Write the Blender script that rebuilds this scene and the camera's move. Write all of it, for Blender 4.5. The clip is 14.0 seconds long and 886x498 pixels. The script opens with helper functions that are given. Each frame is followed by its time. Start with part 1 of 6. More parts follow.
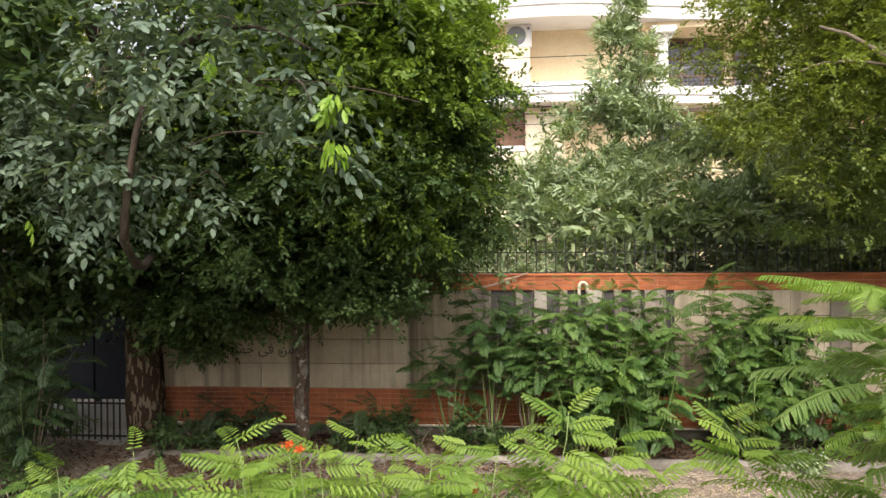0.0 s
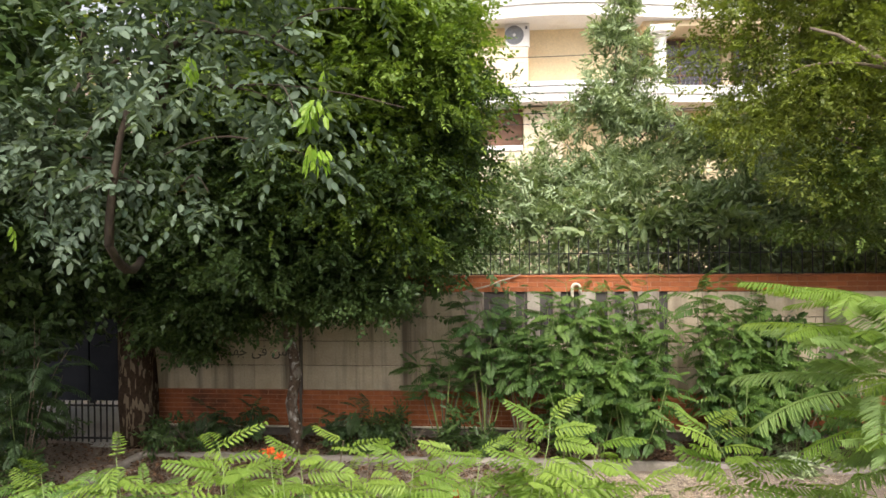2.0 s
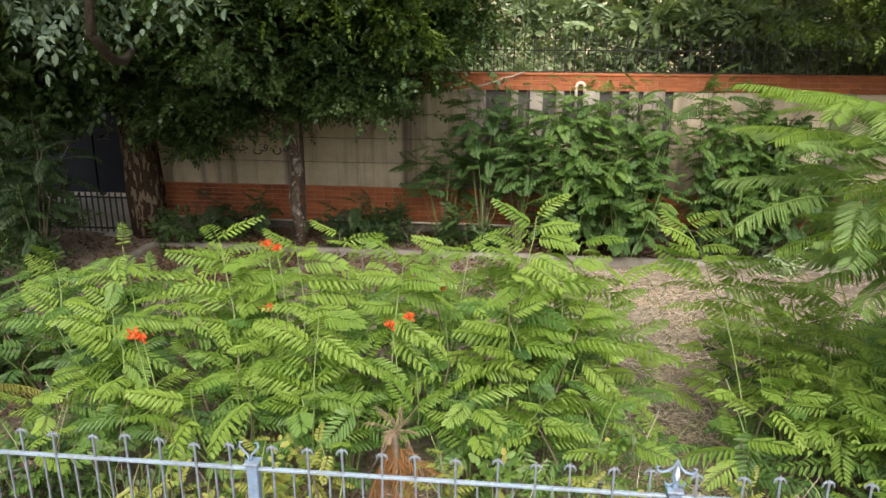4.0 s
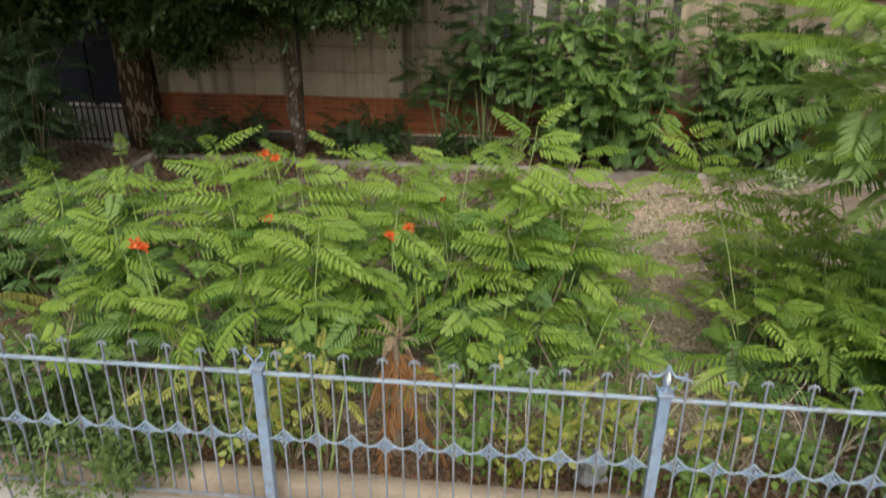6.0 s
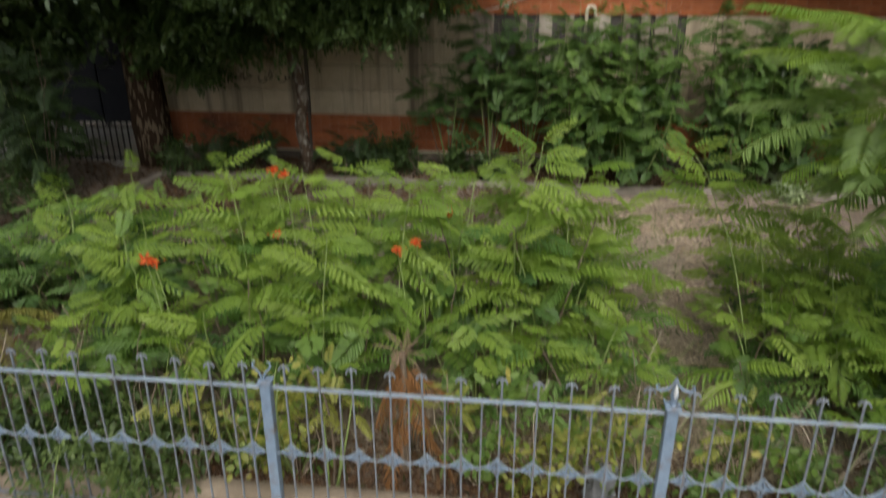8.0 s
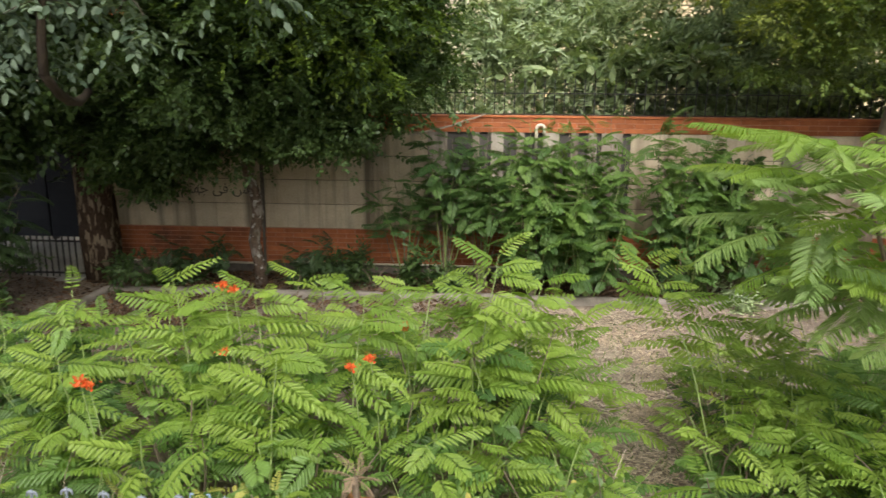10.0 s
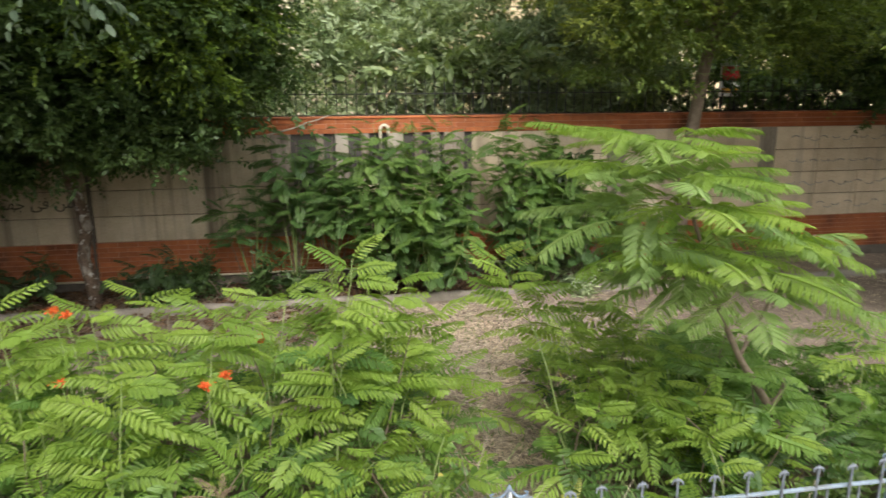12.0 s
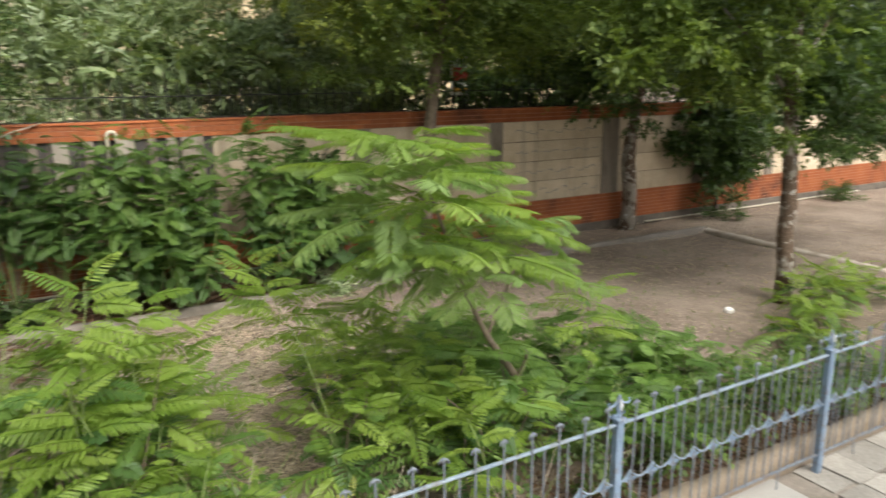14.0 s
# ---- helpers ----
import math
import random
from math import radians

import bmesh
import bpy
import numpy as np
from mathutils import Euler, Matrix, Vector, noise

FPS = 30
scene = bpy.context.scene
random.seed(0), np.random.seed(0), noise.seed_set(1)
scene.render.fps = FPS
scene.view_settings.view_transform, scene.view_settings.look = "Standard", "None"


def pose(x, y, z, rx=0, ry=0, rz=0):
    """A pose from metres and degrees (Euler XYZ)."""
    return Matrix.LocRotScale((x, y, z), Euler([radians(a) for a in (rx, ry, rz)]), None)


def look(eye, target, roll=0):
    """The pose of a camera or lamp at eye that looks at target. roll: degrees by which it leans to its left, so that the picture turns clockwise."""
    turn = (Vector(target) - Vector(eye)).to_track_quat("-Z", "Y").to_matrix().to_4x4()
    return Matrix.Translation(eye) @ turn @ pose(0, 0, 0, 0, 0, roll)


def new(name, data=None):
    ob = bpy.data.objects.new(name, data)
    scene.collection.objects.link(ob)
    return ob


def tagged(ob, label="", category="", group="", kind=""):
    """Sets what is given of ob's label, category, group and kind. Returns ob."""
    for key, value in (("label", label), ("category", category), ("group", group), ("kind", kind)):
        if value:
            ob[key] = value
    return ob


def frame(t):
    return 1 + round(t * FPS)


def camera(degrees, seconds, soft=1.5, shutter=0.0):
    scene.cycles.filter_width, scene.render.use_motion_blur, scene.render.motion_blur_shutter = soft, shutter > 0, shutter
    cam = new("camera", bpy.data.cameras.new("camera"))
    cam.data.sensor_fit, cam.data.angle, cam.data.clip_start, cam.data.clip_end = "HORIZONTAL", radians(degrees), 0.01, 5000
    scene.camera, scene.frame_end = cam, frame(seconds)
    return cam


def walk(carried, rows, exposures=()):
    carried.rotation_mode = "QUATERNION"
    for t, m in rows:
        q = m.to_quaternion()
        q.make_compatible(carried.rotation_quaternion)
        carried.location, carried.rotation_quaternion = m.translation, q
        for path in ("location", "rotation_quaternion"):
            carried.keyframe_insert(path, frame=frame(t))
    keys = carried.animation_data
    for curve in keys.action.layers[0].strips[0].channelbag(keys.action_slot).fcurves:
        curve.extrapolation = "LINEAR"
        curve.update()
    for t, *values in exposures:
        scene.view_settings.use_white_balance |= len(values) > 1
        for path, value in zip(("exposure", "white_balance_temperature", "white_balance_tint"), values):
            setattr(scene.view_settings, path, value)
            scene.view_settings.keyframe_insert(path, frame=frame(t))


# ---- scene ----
import collections

cam = camera(64.4, 14.0, soft=1.5, shutter=0.7)
PATH = [
    (0, (-0.119, -0.079, 2.467), (-0.296, 1.913, 2.464), -0.4),
    (0.5, (-0.084, -0.069, 2.48), (-0.26, 1.923, 2.48), -0.4),
    (1, (-0.055, -0.059, 2.496), (-0.23, 1.933, 2.499), -0.4),
    (1.5, (-0.034, -0.056, 2.505), (-0.211, 1.936, 2.511), -0.5),
    (2, (-0.012, -0.058, 2.506), (-0.193, 1.934, 2.499), -0.5),
    (2.5, (0.027, -0.057, 2.509), (-0.162, 1.921, 2.284), -0.2),
    (3, (0.069, -0.057, 2.513), (-0.124, 1.878, 2.044), 0.7),
    (3.2, (0.079, -0.055, 2.514), (-0.116, 1.867, 1.995), 0.4),
    (5.3, (0.084, -0.065, 2.503), (-0.111, 1.826, 1.883), 0.2),
    (5.5, (0.085, -0.063, 2.502), (-0.107, 1.813, 1.837), 0.4),
    (6, (0.091, -0.069, 2.498), (-0.097, 1.755, 1.7), 0.4),
    (6.5, (0.092, -0.075, 2.492), (-0.088, 1.679, 1.548), 0.4),
    (7, (0.094, -0.076, 2.491), (-0.083, 1.616, 1.438), 0.5),
    (7.5, (0.093, -0.084, 2.492), (-0.1, 1.661, 1.532), 0.2),
    (8, (0.094, -0.091, 2.494), (-0.116, 1.75, 1.741), 0.0),
    (8.2, (0.095, -0.089, 2.494), (-0.122, 1.784, 1.827), 0.0),
    (10.3, (0.093, -0.008, 2.483), (0.051, 1.94, 2.032), 0.4),
    (10.5, (0.091, -0.007, 2.483), (0.092, 1.942, 2.032), 0.3),
    (11, (0.084, -0.013, 2.484), (0.192, 1.932, 2.033), -0.0),
    (11.5, (0.078, -0.019, 2.494), (0.291, 1.917, 2.042), -0.1),
    (12, (0.075, -0.026, 2.506), (0.401, 1.894, 2.052), -0.3),
    (12.5, (0.074, -0.026, 2.513), (0.528, 1.868, 2.056), -0.4),
    (13, (0.081, -0.032, 2.52), (0.691, 1.816, 2.062), -0.6),
    (13.5, (0.087, -0.035, 2.52), (0.875, 1.745, 2.06), -0.8),
    (14, (0.081, -0.04, 2.521), (1.049, 1.648, 2.061), -0.7),
]
walk(cam, [(t, look(eye, target, roll)) for t, eye, target, roll in PATH], [(0, 1.12, 6500, 14), (2.1, 1.14, 6500, 14), (3, 1.1, 6500, 12), (5.5, 0.82, 6500, 11), (7, 0.20, 6500, 9), (8.0, 0.12, 6500, 10), (10.3, 1.0, 6500, 10), (14, 0.82, 6500, 9)])


# ---------------------------------------------------------------- light
SUN_ELEV, SUN_TURN = radians(50), radians(172)
world = bpy.data.worlds.new("world")
scene.world = world
world.use_nodes = True
wn, wl = world.node_tree.nodes, world.node_tree.links
sky = wn.new("ShaderNodeTexSky")
sky.sky_type, sky.sun_disc = "NISHITA", False
sky.sun_elevation, sky.sun_rotation = SUN_ELEV, SUN_TURN
sky.air_density, sky.dust_density, sky.ozone_density = 1.0, 4.0, 1.0
pale = wn.new("ShaderNodeHueSaturation")
pale.inputs["Saturation"].default_value = 0.2
wl.new(sky.outputs[0], pale.inputs["Color"])
wl.new(pale.outputs[0], wn["Background"].inputs["Color"])
wn["Background"].inputs["Strength"].default_value = 0.125

sun = new("sun", bpy.data.lights.new("sun", "SUN"))
sun.data.energy, sun.data.angle, sun.data.color = 2.1, radians(40), (1.0, 0.95, 0.86)
sun.matrix_world = look((0, 0, 0), (-math.sin(SUN_TURN) * math.cos(SUN_ELEV), -math.cos(SUN_TURN) * math.cos(SUN_ELEV), -math.sin(SUN_ELEV)))


# ---------------------------------------------------------------- materials
def nodes_of(name, rough=0.7, metal=0.0, spec=0.4):
    m = bpy.data.materials.new(name)
    m.use_nodes = True
    n, l = m.node_tree.nodes, m.node_tree.links
    b = n["Principled BSDF"]
    b.inputs["Roughness"].default_value = rough
    b.inputs["Metallic"].default_value = metal
    b.inputs["Specular IOR Level"].default_value = spec
    return m, n, l, b


def noise_tex(n, l, scale, detail=6, rough=0.6, stretch=None):
    t = n.new("ShaderNodeTexNoise")
    t.inputs["Scale"].default_value, t.inputs["Detail"].default_value, t.inputs["Roughness"].default_value = scale, detail, rough
    c = n.new("ShaderNodeTexCoord")
    if stretch:
        mp = n.new("ShaderNodeMapping")
        mp.inputs["Scale"].default_value = stretch
        l.new(c.outputs["Object"], mp.inputs["Vector"])
        l.new(mp.outputs[0], t.inputs["Vector"])
    else:
        l.new(c.outputs["Object"], t.inputs["Vector"])
    return t


def ramp(n, l, fac, stops):
    r = n.new("ShaderNodeValToRGB")
    while len(r.color_ramp.elements) < len(stops):
        r.color_ramp.elements.new(0.5)
    for e, (p, c) in zip(r.color_ramp.elements, stops):
        e.position, e.color = p, (*c, 1)
    l.new(fac, r.inputs["Fac"])
    return r


def mix(n, l, fac, a, b, mode="MIX"):
    x = n.new("ShaderNodeMix")
    x.data_type, x.blend_type = "RGBA", mode
    for sock, v in ((x.inputs["Factor"], fac), (x.inputs["A"], a), (x.inputs["B"], b)):
        if isinstance(v, (int, float)):
            sock.default_value = v
        elif isinstance(v, tuple):
            sock.default_value = (*v, 1)
        else:
            l.new(v, sock)
    return x.outputs["Result"]


def bump(n, l, b, height, strength=0.3, dist=0.01):
    u = n.new("ShaderNodeBump")
    u.inputs["Strength"].default_value, u.inputs["Distance"].default_value = strength, dist
    l.new(height, u.inputs["Height"])
    l.new(u.outputs[0], b.inputs["Normal"])


def surface(name, c1, c2, scale=6.0, fine=60.0, rough=0.8, metal=0.0, stain=None, stain_scale=1.5, depth=0.3, stretch=None, spread=0.0, spec=0.35, grit=0.6):
    """Two scales of variation, fine relief, optional stains, and a spread between like pieces."""
    m, n, l, b = nodes_of(name, rough, metal, spec)
    a, f = noise_tex(n, l, scale, stretch=stretch), noise_tex(n, l, fine, 4)
    col = ramp(n, l, a.outputs["Fac"], [(0.3, c1), (0.7, c2)]).outputs[0]
    grain = ramp(n, l, f.outputs["Fac"], [(0.3, (0.72, 0.72, 0.72)), (0.7, (1.15, 1.15, 1.15))]).outputs[0]
    col = mix(n, l, grit, col, grain, "MULTIPLY")
    if stain:
        s = noise_tex(n, l, stain_scale, 8, 0.65, stretch)
        k = ramp(n, l, s.outputs["Fac"], [(0.5, (0, 0, 0)), (0.68, (1, 1, 1))]).outputs[0]
        col = mix(n, l, k, col, stain)
    if spread:
        o = n.new("ShaderNodeObjectInfo")
        v = ramp(n, l, o.outputs["Random"], [(0.0, (1 - spread,) * 3), (1.0, (1 + spread * 0.5,) * 3)]).outputs[0]
        col = mix(n, l, 1.0, col, v, "MULTIPLY")
    l.new(col, b.inputs["Base Color"])
    bump(n, l, b, f.outputs["Fac"], depth)
    return m


def leaf_material(name, dark, light, pieces=True, glow=0.35, rough=0.42, dry=None):
    """Leaf: colour varies from leaf to leaf, with light passing through."""
    m, n, l, b = nodes_of(name, rough, 0.0, 0.35)
    out = n["Material Output"]
    if pieces:
        g = n.new("ShaderNodeNewGeometry")
        r = g.outputs["Random Per Island"]
    else:
        o = n.new("ShaderNodeObjectInfo")
        r = o.outputs["Random"]
    stops = [(0.0, dark), (0.85, light)]
    if dry:
        stops += [(0.93, light), (0.96, dry)]
    col = ramp(n, l, r, stops).outputs[0]
    v = noise_tex(n, l, 1.3, 3)
    k = ramp(n, l, v.outputs["Fac"], [(0.3, (0.7, 0.75, 0.7)), (0.7, (1.2, 1.15, 1.05))]).outputs[0]
    col = mix(n, l, 0.8, col, k, "MULTIPLY")
    f = noise_tex(n, l, 90, 2)
    col = mix(n, l, 0.25, col, f.outputs["Fac"], "OVERLAY")
    l.new(col, b.inputs["Base Color"])
    t = n.new("ShaderNodeBsdfTranslucent")
    warm = mix(n, l, 1.0, col, (1.25, 1.3, 0.5), "MULTIPLY")
    l.new(warm, t.inputs["Color"])
    s = n.new("ShaderNodeMixShader")
    s.inputs[0].default_value = glow
    l.new(b.outputs[0], s.inputs[1])
    l.new(t.outputs[0], s.inputs[2])
    l.new(s.outputs[0], out.inputs["Surface"])
    return m


def panel_material(name, lo, hi, streak):
    """Pale plastered concrete with dark water streaks that run down."""
    m, n, l, b = nodes_of(name, 0.9, 0, 0.2)
    a, f = noise_tex(n, l, 3.0), noise_tex(n, l, 45, 5)
    col = ramp(n, l, a.outputs["Fac"], [(0.3, (0.50, 0.40, 0.27)), (0.7, (0.68, 0.57, 0.42))]).outputs[0]
    col = mix(n, l, 0.35, col, f.outputs["Fac"], "OVERLAY")
    g = n.new("ShaderNodeNewGeometry")
    mp = n.new("ShaderNodeMapping")
    mp.inputs["Scale"].default_value = (7.0, 7.0, 0.35)
    l.new(g.outputs["Position"], mp.inputs["Vector"])
    s = n.new("ShaderNodeTexNoise")
    s.inputs["Scale"].default_value, s.inputs["Detail"].default_value = 1.0, 7
    l.new(mp.outputs[0], s.inputs["Vector"])
    k = ramp(n, l, s.outputs["Fac"], [(lo, (0, 0, 0)), (hi, (0.85, 0.85, 0.85))]).outputs[0]
    col = mix(n, l, k, col, streak)
    o = n.new("ShaderNodeObjectInfo")
    v = ramp(n, l, o.outputs["Random"], [(0.0, (0.88,) * 3), (1.0, (1.06,) * 3)]).outputs[0]
    col = mix(n, l, 1.0, col, v, "MULTIPLY")
    l.new(col, b.inputs["Base Color"])
    bump(n, l, b, f.outputs["Fac"], 0.35)
    return m


def patchy_bark():
    """Dark bark with upright pale patches where it has flaked away."""
    m, n, l, b = nodes_of("flaked_bark", 0.9, 0, 0.2)
    c = n.new("ShaderNodeTexCoord")
    mp = n.new("ShaderNodeMapping")
    mp.inputs["Scale"].default_value = (34, 34, 9)
    l.new(c.outputs["Object"], mp.inputs["Vector"])
    v = n.new("ShaderNodeTexVoronoi")
    v.distance = "CHEBYCHEV"
    v.inputs["Scale"].default_value = 1.0
    l.new(mp.outputs[0], v.inputs["Vector"])
    sep = n.new("ShaderNodeSeparateColor")
    l.new(v.outputs["Color"], sep.inputs[0])
    k = ramp(n, l, sep.outputs[0], [(0.79, (0, 0, 0)), (0.81, (1, 1, 1))]).outputs[0]
    f = noise_tex(n, l, 30, 6)
    darkc = ramp(n, l, f.outputs["Fac"], [(0.3, (0.025, 0.016, 0.010)), (0.7, (0.075, 0.045, 0.028))]).outputs[0]
    col = mix(n, l, k, darkc, (0.20, 0.155, 0.105))
    l.new(col, b.inputs["Base Color"])
    bump(n, l, b, f.outputs["Fac"], 0.6, 0.02)
    return m


def mottled_bark():
    """Brown bark with grey-white lichen blotches of two sizes."""
    m, n, l, b = nodes_of("mottled_bark", 0.9, 0, 0.2)
    f, c, d = noise_tex(n, l, 40, 6), noise_tex(n, l, 4.5, 5, 0.6, (1, 1, 0.7)), noise_tex(n, l, 13, 4, 0.6)
    col = ramp(n, l, f.outputs["Fac"], [(0.3, (0.06, 0.04, 0.028)), (0.7, (0.19, 0.135, 0.095))]).outputs[0]
    k = ramp(n, l, c.outputs["Fac"], [(0.50, (0, 0, 0)), (0.56, (0.9, 0.9, 0.9))]).outputs[0]
    col = mix(n, l, k, col, (0.33, 0.295, 0.25))
    k = ramp(n, l, d.outputs["Fac"], [(0.57, (0, 0, 0)), (0.62, (0.85, 0.85, 0.85))]).outputs[0]
    col = mix(n, l, k, col, (0.55, 0.52, 0.47))
    l.new(col, b.inputs["Base Color"])
    bump(n, l, b, f.outputs["Fac"], 0.7, 0.02)
    return m


def soil_material():
    """Dry grey-brown soil, trodden, with darker damp and greenish areas."""
    m, n, l, b = nodes_of("dry_soil", 0.95, 0, 0.15)
    a, f, w = noise_tex(n, l, 0.9, 8), noise_tex(n, l, 28, 8, 0.75), noise_tex(n, l, 140, 3)
    col = ramp(n, l, a.outputs["Fac"], [(0.35, (0.20, 0.160, 0.128)), (0.65, (0.335, 0.275, 0.226))]).outputs[0]
    col = mix(n, l, 0.7, col, ramp(n, l, f.outputs["Fac"], [(0.35, (0.5, 0.48, 0.45)), (0.65, (1.3, 1.27, 1.22))]).outputs[0], "MULTIPLY")
    g = noise_tex(n, l, 0.55, 6)
    k = ramp(n, l, g.outputs["Fac"], [(0.55, (0, 0, 0)), (0.75, (0.5, 0.5, 0.5))]).outputs[0]
    col = mix(n, l, k, col, (0.09, 0.10, 0.05))
    l.new(col, b.inputs["Base Color"])
    bump(n, l, b, f.outputs["Fac"], 0.8, 0.03)
    return m


SOIL = soil_material()
PAVING = surface("pale_cement_screed", (0.33, 0.318, 0.294), (0.43, 0.414, 0.386), 1.1, 55, 0.85, stain=(0.24, 0.22, 0.196), stain_scale=0.7, depth=0.12, grit=0.3)
SLAB = surface("flagstone", (0.33, 0.308, 0.270), (0.47, 0.44, 0.395), 2.5, 40, 0.85, spread=0.35, depth=0.25)
KERB = surface("worn_kerb_plaster", (0.20, 0.158, 0.115), (0.31, 0.252, 0.192), 4, 50, 0.92, stain=(0.22, 0.18, 0.13), stain_scale=3, depth=0.5)
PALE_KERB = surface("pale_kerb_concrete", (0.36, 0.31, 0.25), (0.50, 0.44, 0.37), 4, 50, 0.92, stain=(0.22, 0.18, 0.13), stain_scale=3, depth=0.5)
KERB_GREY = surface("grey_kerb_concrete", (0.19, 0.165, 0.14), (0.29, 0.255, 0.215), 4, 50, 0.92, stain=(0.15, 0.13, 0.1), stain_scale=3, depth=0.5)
BRICK = surface("red_facing_brick", (0.36, 0.105, 0.040), (0.50, 0.165, 0.062), 5, 70, 0.85, stain=(0.13, 0.05, 0.03), stain_scale=1.6, depth=0.4, spread=0.28)
MORTAR = surface("mortar", (0.42, 0.20, 0.12), (0.54, 0.29, 0.19), 8, 80, 0.95)
PANEL = panel_material("stained_concrete", 0.46, 0.70, (0.14, 0.11, 0.08))
PANEL_CLEAN = panel_material("pale_concrete", 0.56, 0.82, (0.26, 0.215, 0.165))
PILLAR = surface("streaked_grey_concrete", (0.22, 0.18, 0.14), (0.36, 0.31, 0.25), 3, 45, 0.9, stain=(0.11, 0.09, 0.07), stain_scale=5, depth=0.4, stretch=(1, 1, 0.25))
PILLAR_PALE = surface("weathered_pale_concrete", (0.33, 0.29, 0.235), (0.48, 0.43, 0.36), 3, 45, 0.9, stain=(0.16, 0.13, 0.10), stain_scale=4, depth=0.4, stretch=(1, 1, 0.25))
PLINTH = surface("rough_plinth", (0.10, 0.085, 0.07), (0.20, 0.17, 0.14), 5, 30, 0.95, depth=0.8)
# near-black tone for the unlit depth inside the wall
RECESS = surface("recess_shade", (0.04, 0.037, 0.034), (0.10, 0.09, 0.08), 3, 40, 0.9)
IRON = surface("black_iron", (0.012, 0.012, 0.012), (0.03, 0.027, 0.025), 12, 90, 0.6, spec=0.4)
BLUE = surface("blue_grey_paint", (0.155, 0.225, 0.325), (0.235, 0.315, 0.42), 9, 70, 0.5, stain=(0.17, 0.15, 0.14), stain_scale=14, depth=0.15, spec=0.5)
# paler copy of BLUE; light caught by the upper bars is in its colour
BLUE_PALE = surface("light_catching_blue_paint", (0.21, 0.275, 0.355), (0.30, 0.37, 0.44), 9, 70, 0.4, stain=(0.20, 0.20, 0.20), stain_scale=14, depth=0.15, spec=0.5)
BLUE_WORN = surface("rust_worn_grey_paint", (0.13, 0.155, 0.19), (0.21, 0.235, 0.27), 9, 70, 0.5, stain=(0.15, 0.11, 0.085), stain_scale=7, depth=0.2, spec=0.45)
SILVER = surface("worn_silver_paint", (0.55, 0.58, 0.60), (0.68, 0.70, 0.72), 20, 80, 0.35, depth=0.1, spec=0.5)
BARK = surface("grey_brown_bark", (0.07, 0.05, 0.035), (0.22, 0.165, 0.12), 9, 50, 0.92, stain=(0.42, 0.38, 0.33), stain_scale=6, depth=0.8, stretch=(1, 1, 0.35))
BARK_MOTTLED = mottled_bark()
BARK_DARK = surface("dark_bark", (0.03, 0.022, 0.016), (0.09, 0.065, 0.045), 9, 45, 0.92, depth=0.8, stretch=(1, 1, 0.35))
BARK_FLAKED = patchy_bark()
STEM = surface("green_stem", (0.17, 0.25, 0.07), (0.29, 0.36, 0.13), 12, 60, 0.6)
STEM_BROWN = surface("woody_stem", (0.13, 0.098, 0.07), (0.26, 0.205, 0.15), 14, 70, 0.8)
PALE_CREAM = surface("pale_cream_plaster", (0.70, 0.58, 0.42), (0.76, 0.65, 0.49), 1.2, 30, 0.85, depth=0.1)
CREAM = surface("cream_plaster", (0.78, 0.62, 0.38), (0.85, 0.70, 0.46), 1.2, 30, 0.85, depth=0.1)
WHITE = surface("white_plaster", (0.76, 0.74, 0.71), (0.84, 0.82, 0.79), 1.4, 30, 0.8, stain=(0.66, 0.62, 0.56), stain_scale=0.8, depth=0.1)
PINK = surface("pale_pink_plaster", (0.62, 0.50, 0.42), (0.72, 0.62, 0.54), 1.2, 30, 0.85, depth=0.1)
BROWN = surface("brown_timber", (0.12, 0.06, 0.035), (0.20, 0.105, 0.06), 4, 40, 0.5)
GLASS = surface("dark_window_glass", (0.035, 0.028, 0.035), (0.06, 0.05, 0.06), 1, 5, 0.12, depth=0.0, spec=0.6)
AC_WHITE = surface("ivory_sheet_metal", (0.72, 0.71, 0.68), (0.80, 0.79, 0.76), 3, 40, 0.4, depth=0.05)
GRILLE = surface("grey_fan_grille", (0.13, 0.13, 0.135), (0.20, 0.20, 0.205), 10, 60, 0.5)
CABLE = surface("black_cable", (0.02, 0.02, 0.02), (0.04, 0.04, 0.04), 10, 60, 0.6)
PALE_WOOD = surface("weathered_stick", (0.40, 0.33, 0.25), (0.55, 0.47, 0.38), 8, 60, 0.85)
PVC = surface("yellowed_pvc", (0.60, 0.55, 0.42), (0.70, 0.65, 0.52), 6, 60, 0.5)
INK = surface("faded_black_paint", (0.05, 0.045, 0.04), (0.09, 0.08, 0.07), 20, 80, 0.9)
INK_FADED = surface("washed_out_paint", (0.30, 0.28, 0.25), (0.40, 0.37, 0.33), 20, 80, 0.9)
STONE = surface("pale_stone", (0.45, 0.42, 0.38), (0.60, 0.57, 0.52), 9, 50, 0.9, depth=0.6)
POLY = surface("grey_film", (0.12, 0.125, 0.13), (0.24, 0.25, 0.265), 18, 60, 0.25, spec=0.6)
NAVY = surface("dark_blue_sheet", (0.014, 0.016, 0.022), (0.028, 0.031, 0.038), 2, 40, 0.85)
RED = surface("red_enamel", (0.50, 0.03, 0.04), (0.60, 0.05, 0.06), 3, 30, 0.4)
YELLOW = surface("amber_enamel", (0.75, 0.36, 0.05), (0.85, 0.45, 0.08), 3, 30, 0.5)

